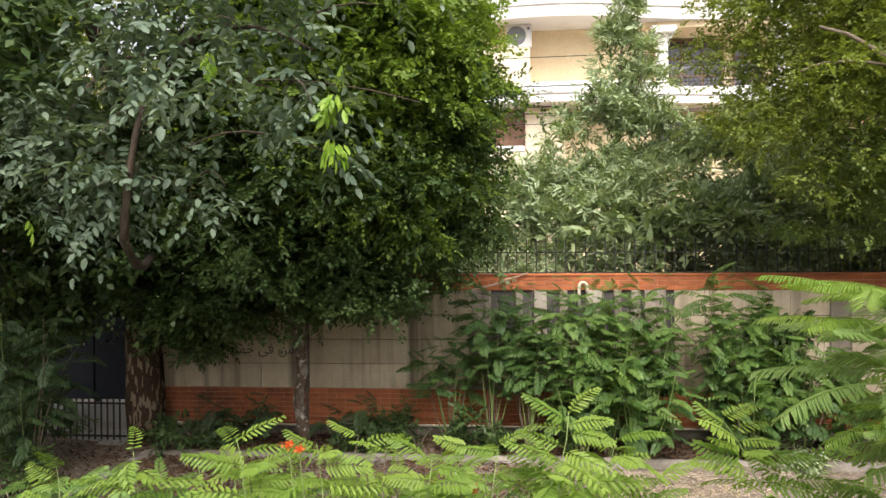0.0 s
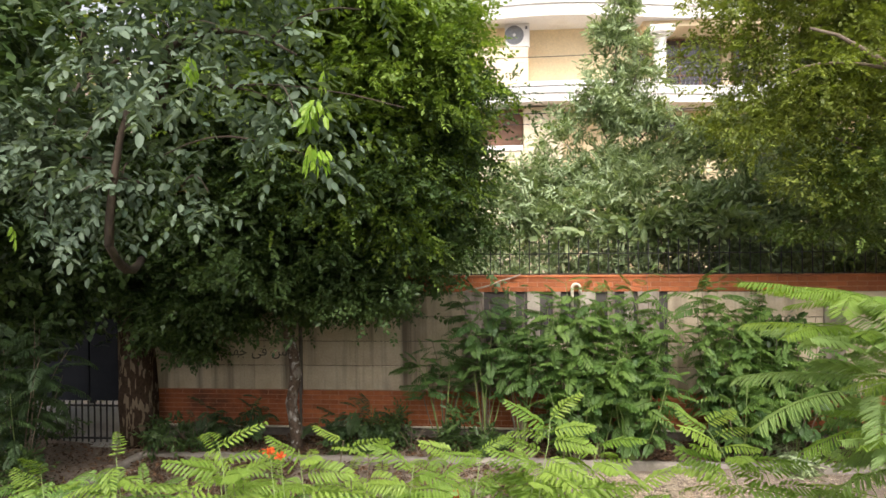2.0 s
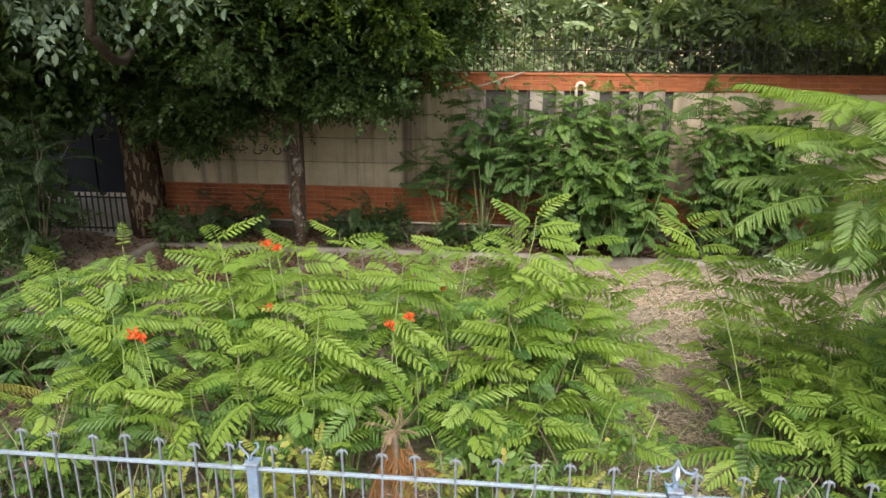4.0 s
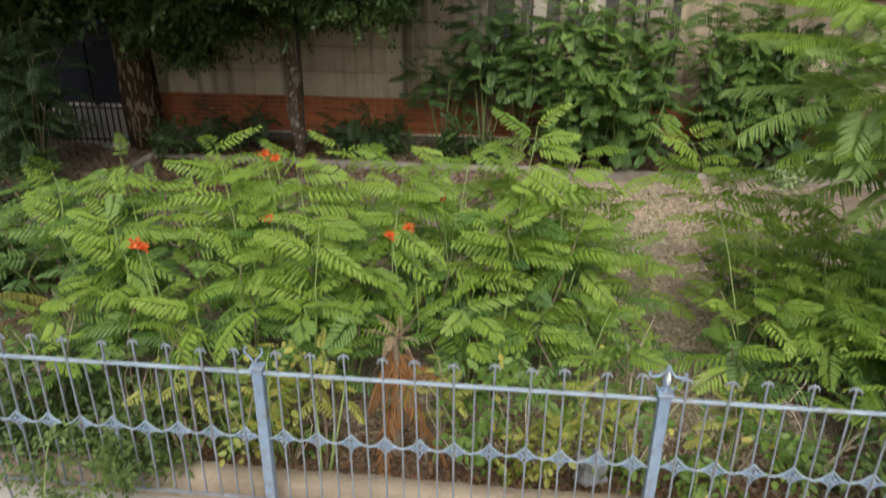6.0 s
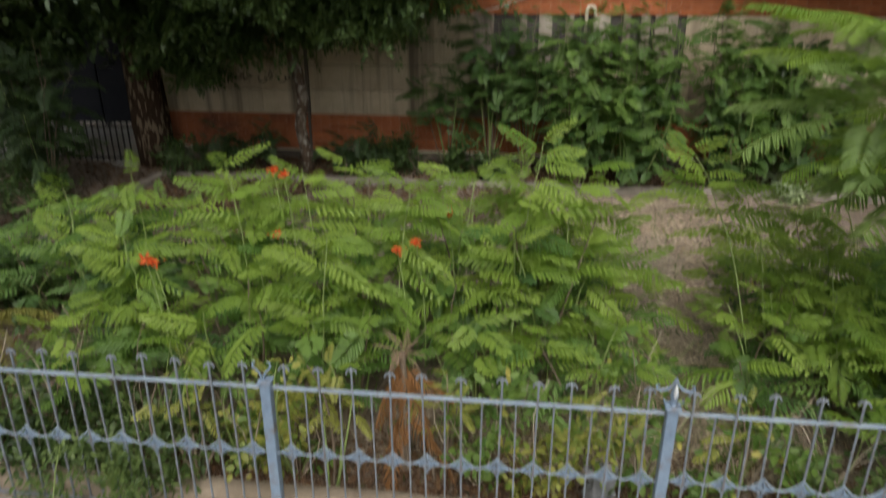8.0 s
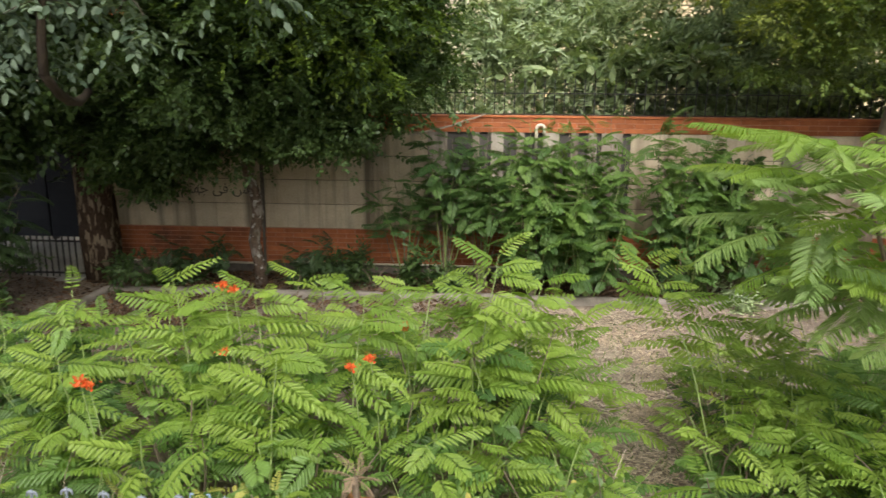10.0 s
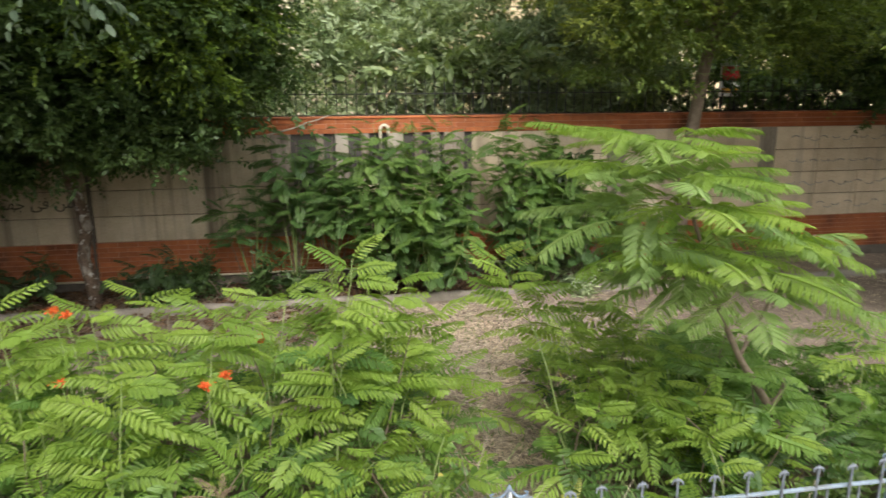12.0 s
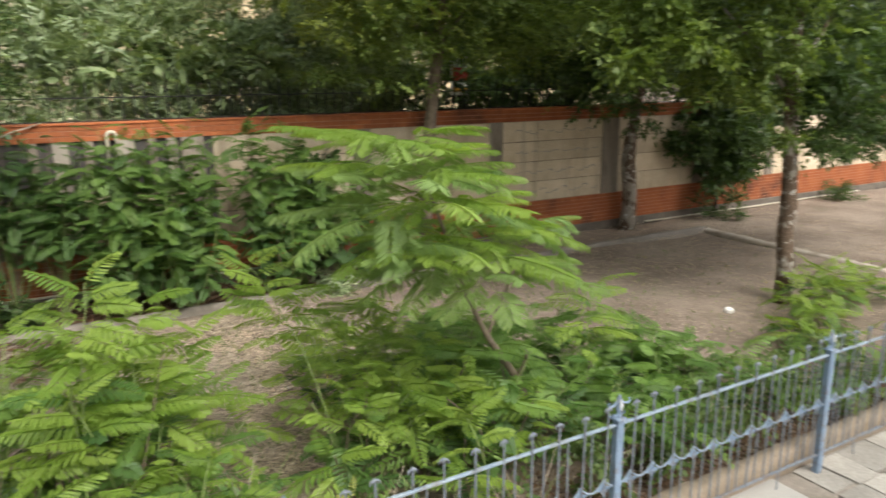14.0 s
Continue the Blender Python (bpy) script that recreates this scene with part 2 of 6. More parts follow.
PETAL = leaf_material("orange_petal", (0.64, 0.085, 0.025), (0.78, 0.19, 0.05), glow=0.3, rough=0.5)
FROND_LIME = leaf_material("young_frond", (0.170, 0.276, 0.049), (0.288, 0.398, 0.084), False, 0.5)
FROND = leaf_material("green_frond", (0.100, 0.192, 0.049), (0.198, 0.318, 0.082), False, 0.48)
# darker copy of FROND, with the shade inside and under shrubs in its colour
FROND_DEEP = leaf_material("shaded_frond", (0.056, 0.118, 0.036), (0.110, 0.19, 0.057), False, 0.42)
# frond copy darkened by colour for the shady left end of the wall
FROND_SHADE = leaf_material("frond_in_shade", (0.034, 0.066, 0.028), (0.062, 0.105, 0.040), False, 0.35)
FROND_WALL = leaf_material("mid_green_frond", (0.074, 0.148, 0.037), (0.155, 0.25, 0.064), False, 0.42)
FROND_SAPLING = leaf_material("feathery_frond", (0.165, 0.262, 0.09), (0.285, 0.392, 0.138), False, 0.42, 0.48)
FROND_YELLOW = leaf_material("yellowing_frond", (0.16, 0.24, 0.05), (0.38, 0.36, 0.10), True, 0.35)
LEAF_BLUE = leaf_material("grey_green_leaf", (0.052, 0.085, 0.057), (0.158, 0.214, 0.150), True, 0.28, 0.55)
LEAF_FRESH = leaf_material("fresh_lime_leaf", (0.18, 0.32, 0.035), (0.29, 0.43, 0.06), True, 0.45, 0.35)
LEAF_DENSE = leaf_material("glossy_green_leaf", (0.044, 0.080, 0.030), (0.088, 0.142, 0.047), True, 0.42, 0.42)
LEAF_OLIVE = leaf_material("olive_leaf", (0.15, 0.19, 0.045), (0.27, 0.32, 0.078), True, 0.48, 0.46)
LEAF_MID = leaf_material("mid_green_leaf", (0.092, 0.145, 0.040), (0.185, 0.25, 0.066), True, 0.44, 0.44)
LEAF_SILVER = leaf_material("silvery_leaf", (0.14, 0.20, 0.095), (0.43, 0.515, 0.33), True, 0.3, 0.38)
LEAF_FRESHER = leaf_material("light_broad_leaf", (0.15, 0.22, 0.10), (0.33, 0.41, 0.22), True, 0.35, 0.38)
LEAF_YOUNG_SUNLIT = leaf_material("young_leaf_sunlit", (0.12, 0.195, 0.040), (0.23, 0.325, 0.068), True, 0.48, 0.42)
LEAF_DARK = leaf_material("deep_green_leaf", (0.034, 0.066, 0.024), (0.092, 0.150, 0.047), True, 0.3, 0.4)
LEAF_WEED = leaf_material("weed_leaf", (0.07, 0.14, 0.032), (0.18, 0.275, 0.065), True, 0.35, 0.45, (0.48, 0.42, 0.12))
LEAF_VINE = leaf_material("vine_leaf", (0.06, 0.105, 0.035), (0.14, 0.20, 0.065), True, 0.35, 0.45)
LEAF_LITTER = leaf_material("brown_leaf_litter", (0.042, 0.024, 0.015), (0.16, 0.088, 0.048), True, 0.05, 0.8)
LEAF_DRY = leaf_material("dry_palm_leaf", (0.16, 0.065, 0.025), (0.36, 0.185, 0.08), True, 0.2, 0.7)
STRAW_BROWN = leaf_material("dry_grey_palm_leaf", (0.17, 0.115, 0.08), (0.34, 0.25, 0.18), True, 0.15, 0.8)
STRAW_PALE = leaf_material("bleached_straw", (0.44, 0.355, 0.285), (0.70, 0.585, 0.485), True, 0.1, 0.85)
LEAF_PALM = leaf_material("palm_leaflet", (0.10, 0.15, 0.03), (0.28, 0.24, 0.07), True, 0.3, 0.5)
STRAW = leaf_material("dry_grass", (0.36, 0.280, 0.215), (0.58, 0.470, 0.38), True, 0.1, 0.85)


# ---------------------------------------------------------------- mesh helpers
rng = np.random.default_rng(7)
UP = np.array([0.0, 0.0, 1.0])


class Shape:
    """Gathers faces of one mesh."""

    def __init__(self):
        self.v, self.f, self.n = [], [], 0

    def add(self, verts, faces):
        verts = np.asarray(verts, float).reshape(-1, 3)
        self.f += [tuple(i + self.n for i in q) for q in faces]
        self.v.append(verts)
        self.n += len(verts)
        return self

    def box(self, x0, x1, y0, y1, z0, z1, ch=0.0):
        """A block with chamfered edges (ch)."""
        if ch <= 0:
            v = [(x, y, z) for z in (z0, z1) for y in (y0, y1) for x in (x0, x1)]
            return self.add(v, [(0, 2, 3, 1), (4, 5, 7, 6), (0, 1, 5, 4), (2, 6, 7, 3), (0, 4, 6, 2), (1, 3, 7, 5)])
        bm = bmesh.new()
        bmesh.ops.create_cube(bm, size=1)
        for p in bm.verts:
            p.co = Vector(((x0 + x1) / 2 + p.co.x * (x1 - x0), (y0 + y1) / 2 + p.co.y * (y1 - y0), (z0 + z1) / 2 + p.co.z * (z1 - z0)))
        bmesh.ops.bevel(bm, geom=list(bm.edges), offset=ch, segments=1, affect="EDGES")
        bm.verts.index_update()
        self.add([p.co[:] for p in bm.verts], [tuple(p.index for p in q.verts) for q in bm.faces])
        bm.free()
        return self

    def tube(self, pts, radii, sides=7, wob=0.0, seed=0):
        """A tapering limb along points."""
        pts = np.asarray(pts, float)
        radii = np.broadcast_to(np.asarray(radii, float), (len(pts),))
        r = np.random.default_rng(seed)
        tang = np.gradient(pts, axis=0)
        tang /= np.linalg.norm(tang, axis=1)[:, None] + 1e-9
        side = np.cross(tang[0], (0.31, 0.87, 0.39))
        rings = []
        for p, t, rad in zip(pts, tang, radii):
            side = side - t * (side @ t)
            side /= np.linalg.norm(side) + 1e-9
            up = np.cross(t, side)
            a = np.arange(sides) * 2 * np.pi / sides
            q = rad * (1 + wob * r.normal(size=sides))
            rings.append(p + np.outer(np.cos(a) * q, side) + np.outer(np.sin(a) * q, up))
        faces = []
        for k in range(len(pts) - 1):
            for i in range(sides):
                j = (i + 1) % sides
                faces.append((k * sides + i, k * sides + j, (k + 1) * sides + j, (k + 1) * sides + i))
        faces += [tuple(range(sides - 1, -1, -1)), tuple((len(pts) - 1) * sides + i for i in range(sides))]
        return self.add(np.concatenate(rings), faces)

    def lathe(self, prof, sides=12, at=(0, 0, 0)):
        rings = [[(at[0] + r * math.cos(i * 2 * math.pi / sides), at[1] + r * math.sin(i * 2 * math.pi / sides), at[2] + z) for i in range(sides)] for r, z in prof]
        faces = [(k * sides + i, k * sides + (i + 1) % sides, (k + 1) * sides + (i + 1) % sides, (k + 1) * sides + i) for k in range(len(prof) - 1) for i in range(sides)]
        faces += [tuple(range(sides - 1, -1, -1)), tuple((len(prof) - 1) * sides + i for i in range(sides))]
        return self.add([p for q in rings for p in q], faces)

    def mesh(self, name, material, smooth=False):
        me = bpy.data.meshes.new(name)
        me.from_pydata(np.concatenate(self.v).tolist(), [], self.f)
        me.materials.append(material)
        if smooth:
            me.polygons.foreach_set("use_smooth", np.ones(len(me.polygons), bool))
        me.update()
        return me


def thing(name, label, category, at=(0, 0, 0), group="", kind=""):
    ob = new(name)
    ob.empty_display_size = 0.1
    ob.location = at
    return tagged(ob, label, category, group, kind)


def part(name, shape, material, parent, label="", smooth=False, at=None, kind=""):
    """One mesh under a thing or a part. at: its pose within the parent."""
    me = shape.mesh(name, material, smooth) if isinstance(shape, Shape) else shape
    ob = new(name, me)
    ob.parent = parent
    if at is not None:
        ob.matrix_basis = at
    if label or kind:
        tagged(ob, label, kind=kind)
    return ob


def single(name, shape, material, label, category, kind="", group="", smooth=False):
    ob = new(name, shape.mesh(name, material, smooth) if isinstance(shape, Shape) else shape)
    return tagged(ob, label, category, group, kind)


def unit(a):
    return a / (np.linalg.norm(a, axis=-1, keepdims=True) + 1e-9)


def leaf_arrays(p, d, nrm, length, width, droop=0.12, fold=0.25, blunt=0.75):
    """Verts and quads of many folded, pointed leaves: base p, way d, face nrm."""
    d = unit(np.asarray(d, float))
    s = unit(np.cross(d, nrm))
    u = np.cross(s, d)
    L, W = np.asarray(length, float).reshape(-1, 1), np.asarray(width, float).reshape(-1, 1) / 2
    down = -u * L * droop
    lift = u * W * fold
    v = np.stack([p, p + d * L * 0.30 - s * W + lift + down * 0.1, p + d * L * blunt - s * W * 0.8 + lift + down * 0.5,
                  p + d * L + down, p + d * L * blunt + s * W * 0.8 + lift + down * 0.5, p + d * L * 0.30 + s * W + lift + down * 0.1], 1)
    n = len(p)
    base = np.arange(n)[:, None] * 6
    q = np.concatenate([base + [0, 3, 2, 1], base + [0, 5, 4, 3]], 1).reshape(-1, 4)
    return v.reshape(-1, 3), q


def small_leaf_arrays(p, d, nrm, length, width):
    """Verts and quads of many small pointed leaves, one quad each."""
    d = unit(np.asarray(d, float))
    s = unit(np.cross(d, nrm))
    u = np.cross(s, d)
    L, W = np.asarray(length, float).reshape(-1, 1), np.asarray(width, float).reshape(-1, 1) / 2
    v = np.stack([p, p + d * L * 0.45 - s * W + u * W * 0.25, p + d * L - u * L * 0.10, p + d * L * 0.45 + s * W + u * W * 0.25], 1)
    return v.reshape(-1, 3), np.arange(len(p) * 4).reshape(-1, 4)[:, ::-1]


def quick_mesh(name, verts, quads, material):
    me = bpy.data.meshes.new(name)
    me.vertices.add(len(verts))
    me.vertices.foreach_set("co", np.ascontiguousarray(verts, np.float32).ravel())
    me.loops.add(len(quads) * 4)
    me.loops.foreach_set("vertex_index", np.ascontiguousarray(quads, np.int32).ravel())
    me.polygons.add(len(quads))
    me.polygons.foreach_set("loop_start", np.arange(len(quads), dtype=np.int32) * 4)
    me.materials.append(material)
    me.update(calc_edges=True)
    return me


def on_blobs(n, blobs, shell):
    """Points in a set of uneven balls (x, y, z, r[, flat]), most of them near the skin, and the way outward."""
    w = np.array([b[3] ** 2.4 for b in blobs])
    pick = rng.choice(len(blobs), n, p=w / w.sum())
    c = np.array([b[:3] for b in blobs])[pick]
    r = np.array([b[3] for b in blobs])[pick]
    flat = np.array([b[4] if len(b) > 4 else 0.9 for b in blobs])[pick]
    d = unit(rng.normal(size=(n, 3)))
    lump = 1 + 0.16 * np.sin(d[:, 0] * 5 + c[:, 0] * 7) * np.cos(d[:, 1] * 6 + c[:, 2] * 5) + 0.12 * np.sin(d[:, 2] * 9 + pick)
    rad = r * lump * (1 - shell * rng.random(n) ** 1.6) * (1 + 0.06 * rng.normal(size=n))
    off = d * rad[:, None]
    off[:, 2] *= flat
    return c + off, d, r


def in_blobs(n, blobs, shell=0.45, each=26):
    """Sprays gathered in flattish pads, as boughs carry them, with gaps between."""
    m = max(4, n // each)
    c, d, r = on_blobs(m, blobs, shell)
    pick = rng.integers(0, m, n)
    size = np.minimum(0.30, 0.30 * r)[pick] * (0.6 + 0.8 * rng.random(m))[pick]
    j = rng.normal(size=(n, 3)) * (0.75, 0.75, 0.26) * size[:, None]
    j[:, 2] -= 0.35 * (j[:, 0] ** 2 + j[:, 1] ** 2) / (size + 0.05)
    out = unit(d[pick] * 0.5 + j / (size[:, None] + 1e-6) * 0.6)
    return c[pick] + j, out


def sprays(centers, out, k, twig, L, W, hang=0.15, tilt=0.5):
    """Short twigs with k leaves each, in two ranks, ending in one leaf. Gives arrays for leaf_arrays."""
    S = len(centers)
    ax = unit(out * 0.8 + rng.normal(size=(S, 3)) * 0.6 - UP * hang)
    face = unit(UP * 1.0 + rng.normal(size=(S, 3)) * tilt)
    side = unit(np.cross(ax, face))
    P, D, N = [], [], []
    for j in range(k):
        f = j / max(k - 1, 1)
        sgn = 0 if j == k - 1 else (1 if j % 2 else -1)
        P.append(centers + ax * twig * f + rng.normal(size=(S, 3)) * 0.006)
        D.append(ax * (0.55 if sgn else 1.0) + side * sgn * 0.9 + rng.normal(size=(S, 3)) * 0.16 - UP * hang * 0.6)
        N.append(face + rng.normal(size=(S, 3)) * 0.25)
    P, D, N = (np.concatenate(a) for a in (P, D, N))
    sc = 0.7 + 0.5 * rng.random(len(P))
    return P, D, N, L * sc, W * sc


def crown_mesh(name, blobs, count, k, twig, L, W, material, shell=0.45, hang=0.15, tilt=0.5, each=26, small=False):
    c, d = in_blobs(count, blobs, shell, each)
    P, D, N, l, w = sprays(c, d, k, twig, L, W, hang, tilt)
    v, q = small_leaf_arrays(P, D, N, l, w * 1.2) if small else leaf_arrays(P, D, N, l, w)
    return quick_mesh(name, v, q, material)


# ---------------------------------------------------------------- ground, paving and kerbs
WALL_Y, WALL_TOP, BAND, CAP = 8.97, 2.11, 0.645, 1.92
GARDEN_X0, GARDEN_X1, BACK_Y = -4.36, 9.78, 7.92

g = Shape()
nx, ny = 150, 70
xs, ys = np.linspace(-9.0, 22.0, nx), np.linspace(2.55, 9.1, ny)
gv = []
for yy in ys:
    for xx in xs:
        gv.append((xx, yy, 0.02 + 0.05 * noise.noise((xx * 0.6, yy * 0.6, 1)) + 0.018 * noise.noise((xx * 4, yy * 4, 3))))
g.add(gv, [(j * nx + i, j * nx + i + 1, (j + 1) * nx + i + 1, (j + 1) * nx + i) for j in range(ny - 1) for i in range(nx - 1)])
far = [(-2500, -2500), (2500, -2500), (2500, 2500), (-2500, 2500)]
g.add([(x, y, -0.12) for x, y in far], [(0, 1, 2, 3)])
single("ground", g, SOIL, "dry grey-brown garden soil with trodden bare patches", "ground", "structure", smooth=True)

p = Shape()
pv, nx, ny = [], 60, 24
for yy in np.linspace(-4.5, 2.50, ny):
    for xx in np.linspace(-9, 3.95, nx):
        pv.append((xx, yy, 0.006 * noise.noise((xx * 1.1, yy * 1.1, 7))))
p.add(pv, [(j * nx + i, j * nx + i + 1, (j + 1) * nx + i + 1, (j + 1) * nx + i) for j in range(ny - 1) for i in range(nx - 1)])
single("pavement", p, PAVING, "pale grey-beige cement walkway along the garden fence", "pavement", "structure", smooth=True)
p = Shape().box(3.95, 24, -4.5, 2.50, -0.1, -0.012)
slab_bed = single("paving_bed", p, KERB_GREY, "grey joints between flagstones of the walkway", "pavement", "structure")


def rough_kerb(name, label, pts, width, height, mat, seed):
    """A worn kerb along a line, its top edge uneven."""
    r = np.random.default_rng(seed)
    s = Shape()
    a, b = np.array(pts[0], float), np.array(pts[1], float)
    n = max(3, int(np.linalg.norm(b - a) / 0.07))
    way = (b - a) / np.linalg.norm(b - a)
    side = np.array([-way[1], way[0]])
    rows = []
    for i in range(n + 1):
        c = a + (b - a) * i / n
        h = height + 0.003 * r.normal() + 0.006 * math.sin(i * 0.37 + seed) * math.sin(i * 0.11)
        w = width * (1 + 0.015 * r.normal())
        l, rr = c - side * w / 2, c + side * w / 2
        rows.append([(*l, -0.1), (*l, h - 0.025), (*(c - side * w * 0.34), h), (*(c + side * w * 0.34), h + 0.004 * r.normal()), (*rr, h - 0.03), (*rr, -0.1)])
    v = [q for row in rows for q in row]
    f = [(k * 6 + i, k * 6 + i + 1, (k + 1) * 6 + i + 1, (k + 1) * 6 + i) for k in range(n) for i in range(5)]
    f += [tuple(range(6)), tuple(n * 6 + 5 - i for i in range(6))]
    s.add(v, f)
    return single(name, s, mat, label, "kerb", "structure", smooth=True)


rough_kerb("kerb_1", "low worn plaster kerb behind the blue fence", ((-9, 2.52), (22, 2.52)), 0.13, 0.135, KERB, 1)
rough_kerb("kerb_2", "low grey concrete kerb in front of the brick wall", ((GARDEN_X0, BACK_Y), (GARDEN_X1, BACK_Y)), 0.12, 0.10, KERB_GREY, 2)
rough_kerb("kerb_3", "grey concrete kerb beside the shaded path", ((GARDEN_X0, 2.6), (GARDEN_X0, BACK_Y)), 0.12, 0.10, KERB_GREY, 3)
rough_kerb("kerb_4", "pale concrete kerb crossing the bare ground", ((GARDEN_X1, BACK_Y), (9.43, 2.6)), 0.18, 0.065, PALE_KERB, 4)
path = Shape().box(-14, -4.95, 8.35, 11.3, -0.1, 0.03)
single("path", path, PAVING, "pale paved path behind the iron railing", "path", "structure")

# ---------------------------------------------------------------- boundary wall
WX0, WX1 = -5.15, 24.0
wall = thing("wall_north", "boundary wall of stained concrete panels between red brick bands", "wall", kind="structure")
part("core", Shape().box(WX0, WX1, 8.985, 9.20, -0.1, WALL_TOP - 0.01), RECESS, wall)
part("mortar_bed", Shape().box(WX0, WX1, 8.955, 8.985, 0.17, BAND), MORTAR, wall)
part("mortar_bed", Shape().box(WX0, WX1, 8.955, 8.985, CAP, WALL_TOP - 0.012), MORTAR, wall)
part("plinth", Shape().box(WX0, WX1, 8.93, 8.985, -0.1, 0.17, 0.008), PLINTH, wall, "rough dark stone plinth")
part("coping", Shape().box(WX0, WX1, 8.935, 9.22, WALL_TOP - 0.01, WALL_TOP + 0.015, 0.006), BRICK, wall)
# pilasters between some bays, and the thin dark slot where two bays meet
PILASTERS = ((-0.432, 0.245), (1.75, 0.26), (3.98, 0.25), (6.20, 0.24), (8.54, 0.36), (10.72, 0.26), (12.80, 0.26), (15.55, 0.26), (18.0, 0.26), (20.3, 0.26))
for x, w in PILASTERS:
    part("pillar", Shape().box(x - w / 2, x + w / 2, 8.942, 8.985, BAND, CAP, 0.006), PILLAR, wall)
part("slot", Shape().box(-2.74, -2.70, 8.943, 8.986, 0.0, CAP, 0.004), PLINTH, wall, "dark upright joint between two bays")
# openwork bay: upright fins before the core, whose dark colour stands for a shaded hollow
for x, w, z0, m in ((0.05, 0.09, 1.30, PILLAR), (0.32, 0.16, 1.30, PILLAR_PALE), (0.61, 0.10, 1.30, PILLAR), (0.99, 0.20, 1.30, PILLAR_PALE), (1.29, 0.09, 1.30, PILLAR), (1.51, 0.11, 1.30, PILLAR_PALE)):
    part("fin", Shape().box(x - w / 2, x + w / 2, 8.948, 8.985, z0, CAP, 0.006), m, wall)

# iron railing on top of the wall
rail = thing("wall_railing", "black iron railing with upright bars on the brick wall", "railing")
bar = Shape().box(-0.0055, 0.0055, 9.069, 9.081, WALL_TOP + 0.02, 2.545, 0).add([(-0.014, 9.075, 2.53), (0.014, 9.075, 2.53), (0, 9.075, 2.60), (0, 9.066, 2.55), (0, 9.084, 2.55)], [(0, 3, 2), (3, 1, 2), (1, 4, 2), (4, 0, 2)]).mesh("bar", IRON)
for i in range(198):
    part("bar", bar, IRON, rail, at=pose(-5.1 + i * 0.125, 0, 0))
for z in (2.14, 2.40):
    part("rail", Shape().box(WX0, 19.8, 9.068, 9.082, z - 0.006, z + 0.006, 0.002), IRON, rail)

# ---------------------------------------------------------------- blue garden fence
FENCE_Y = 2.36
fence = thing("garden_fence", "blue-grey painted iron fence with star scrollwork and curled spear tips", "fence")
POSTS = [-6.10, -4.38, -2.66, -0.945, 0.73, 2.47, 4.27, 6.05, 7.85, 9.65, 11.4]


def plate(points, faces, y0, y1):
    """A flat cut-out of given thickness: 2D points and faces, walled along every open edge."""
    n = len(points)
    count = collections.Counter(frozenset(e) for q in faces for e in zip(q, q[1:] + q[:1]))
    walls = [(a, a + n, b + n, b) for q in faces for a, b in zip(q, q[1:] + q[:1]) if count[frozenset((a, b))] == 1]
    return Shape().add([(x, y, z) for y in (y0, y1) for x, z in points], [tuple(q) for q in faces] + [tuple(i + n for i in q[::-1]) for q in faces] + walls)


def star_mesh(gap):
    """A hollow four-pointed star with eight rays, and the sagging bar that runs to the next star."""
    a, up = gap / 2, 0.056
    top = [(x, 0, up * (1 - min(1, abs(x) / a)) ** 1.9 - 0.006) for x in np.linspace(-a, a, 19)]
    scallop = Shape().tube(top, 0.0046, 5).mesh("scallop", BLUE_PALE)
    pts = []
    for wide, tall in ((0.062, 0.058), (0.047, 0.044)):
        for i in range(32):
            w = 2 * math.pi * (i - 0.5) / 32
            c, d = math.cos(w), math.sin(w)
            pts.append((wide * abs(c) ** 3.8 * np.sign(c), tall * abs(d) ** 3.8 * np.sign(d) - 0.004))
    pts += [(0.005 * math.cos(2 * math.pi * (i - 0.5) / 16), 0.005 * math.sin(2 * math.pi * (i - 0.5) / 16) - 0.004) for i in range(16)]
    faces = [[i, (i + 1) % 32, 32 + (i + 1) % 32, 32 + i] for i in range(32)]
    faces += [[32 + 4 * k, 32 + 4 * k + 1, 64 + (2 * k + 1) % 16, 64 + 2 * k] for k in range(8)] + [list(range(79, 63, -1))]
    return plate(pts, faces, -0.0035, 0.0035).mesh("star", BLUE), scallop


picket_mesh = {}
tip = Shape().box(-0.0040, 0.0040, -0.0040, 0.0040, 0.12, 0.925, 0)
for sg in (1, -1):
    tip.tube([(0, 0, 0.928), (sg * 0.010, 0, 0.930), (sg * 0.019, 0, 0.922), (sg * 0.022, 0, 0.908)], [0.005, 0.006, 0.005, 0.003], 5)
tip.tube([(0, 0, 0.905), (0, 0, 0.928), (0, 0, 0.942)], [0.005, 0.008, 0.002], 5)
picket = tip.mesh("picket", BLUE_WORN)
short = Shape().box(-0.0035, 0.0035, -0.0035, 0.0035, 0.12, 0.83, 0).mesh("short_picket", BLUE_WORN)
tail = Shape().box(-0.0035, 0.0035, -0.0035, 0.0035, -0.01, 0.13, 0).mesh("picket_tail", BLUE_WORN)
post_mesh = Shape().box(-0.023, 0.023, -0.023, 0.023, -0.02, 0.85, 0.004).mesh("post", BLUE)
fin_s = Shape().box(-0.032, 0.032, -0.032, 0.032, 0.85, 0.862, 0.003)
fin_s.lathe([(0.012, 0.86), (0.010, 0.885), (0.018, 0.905), (0.014, 0.93), (0.006, 0.96), (0.002, 0.99)], 8)
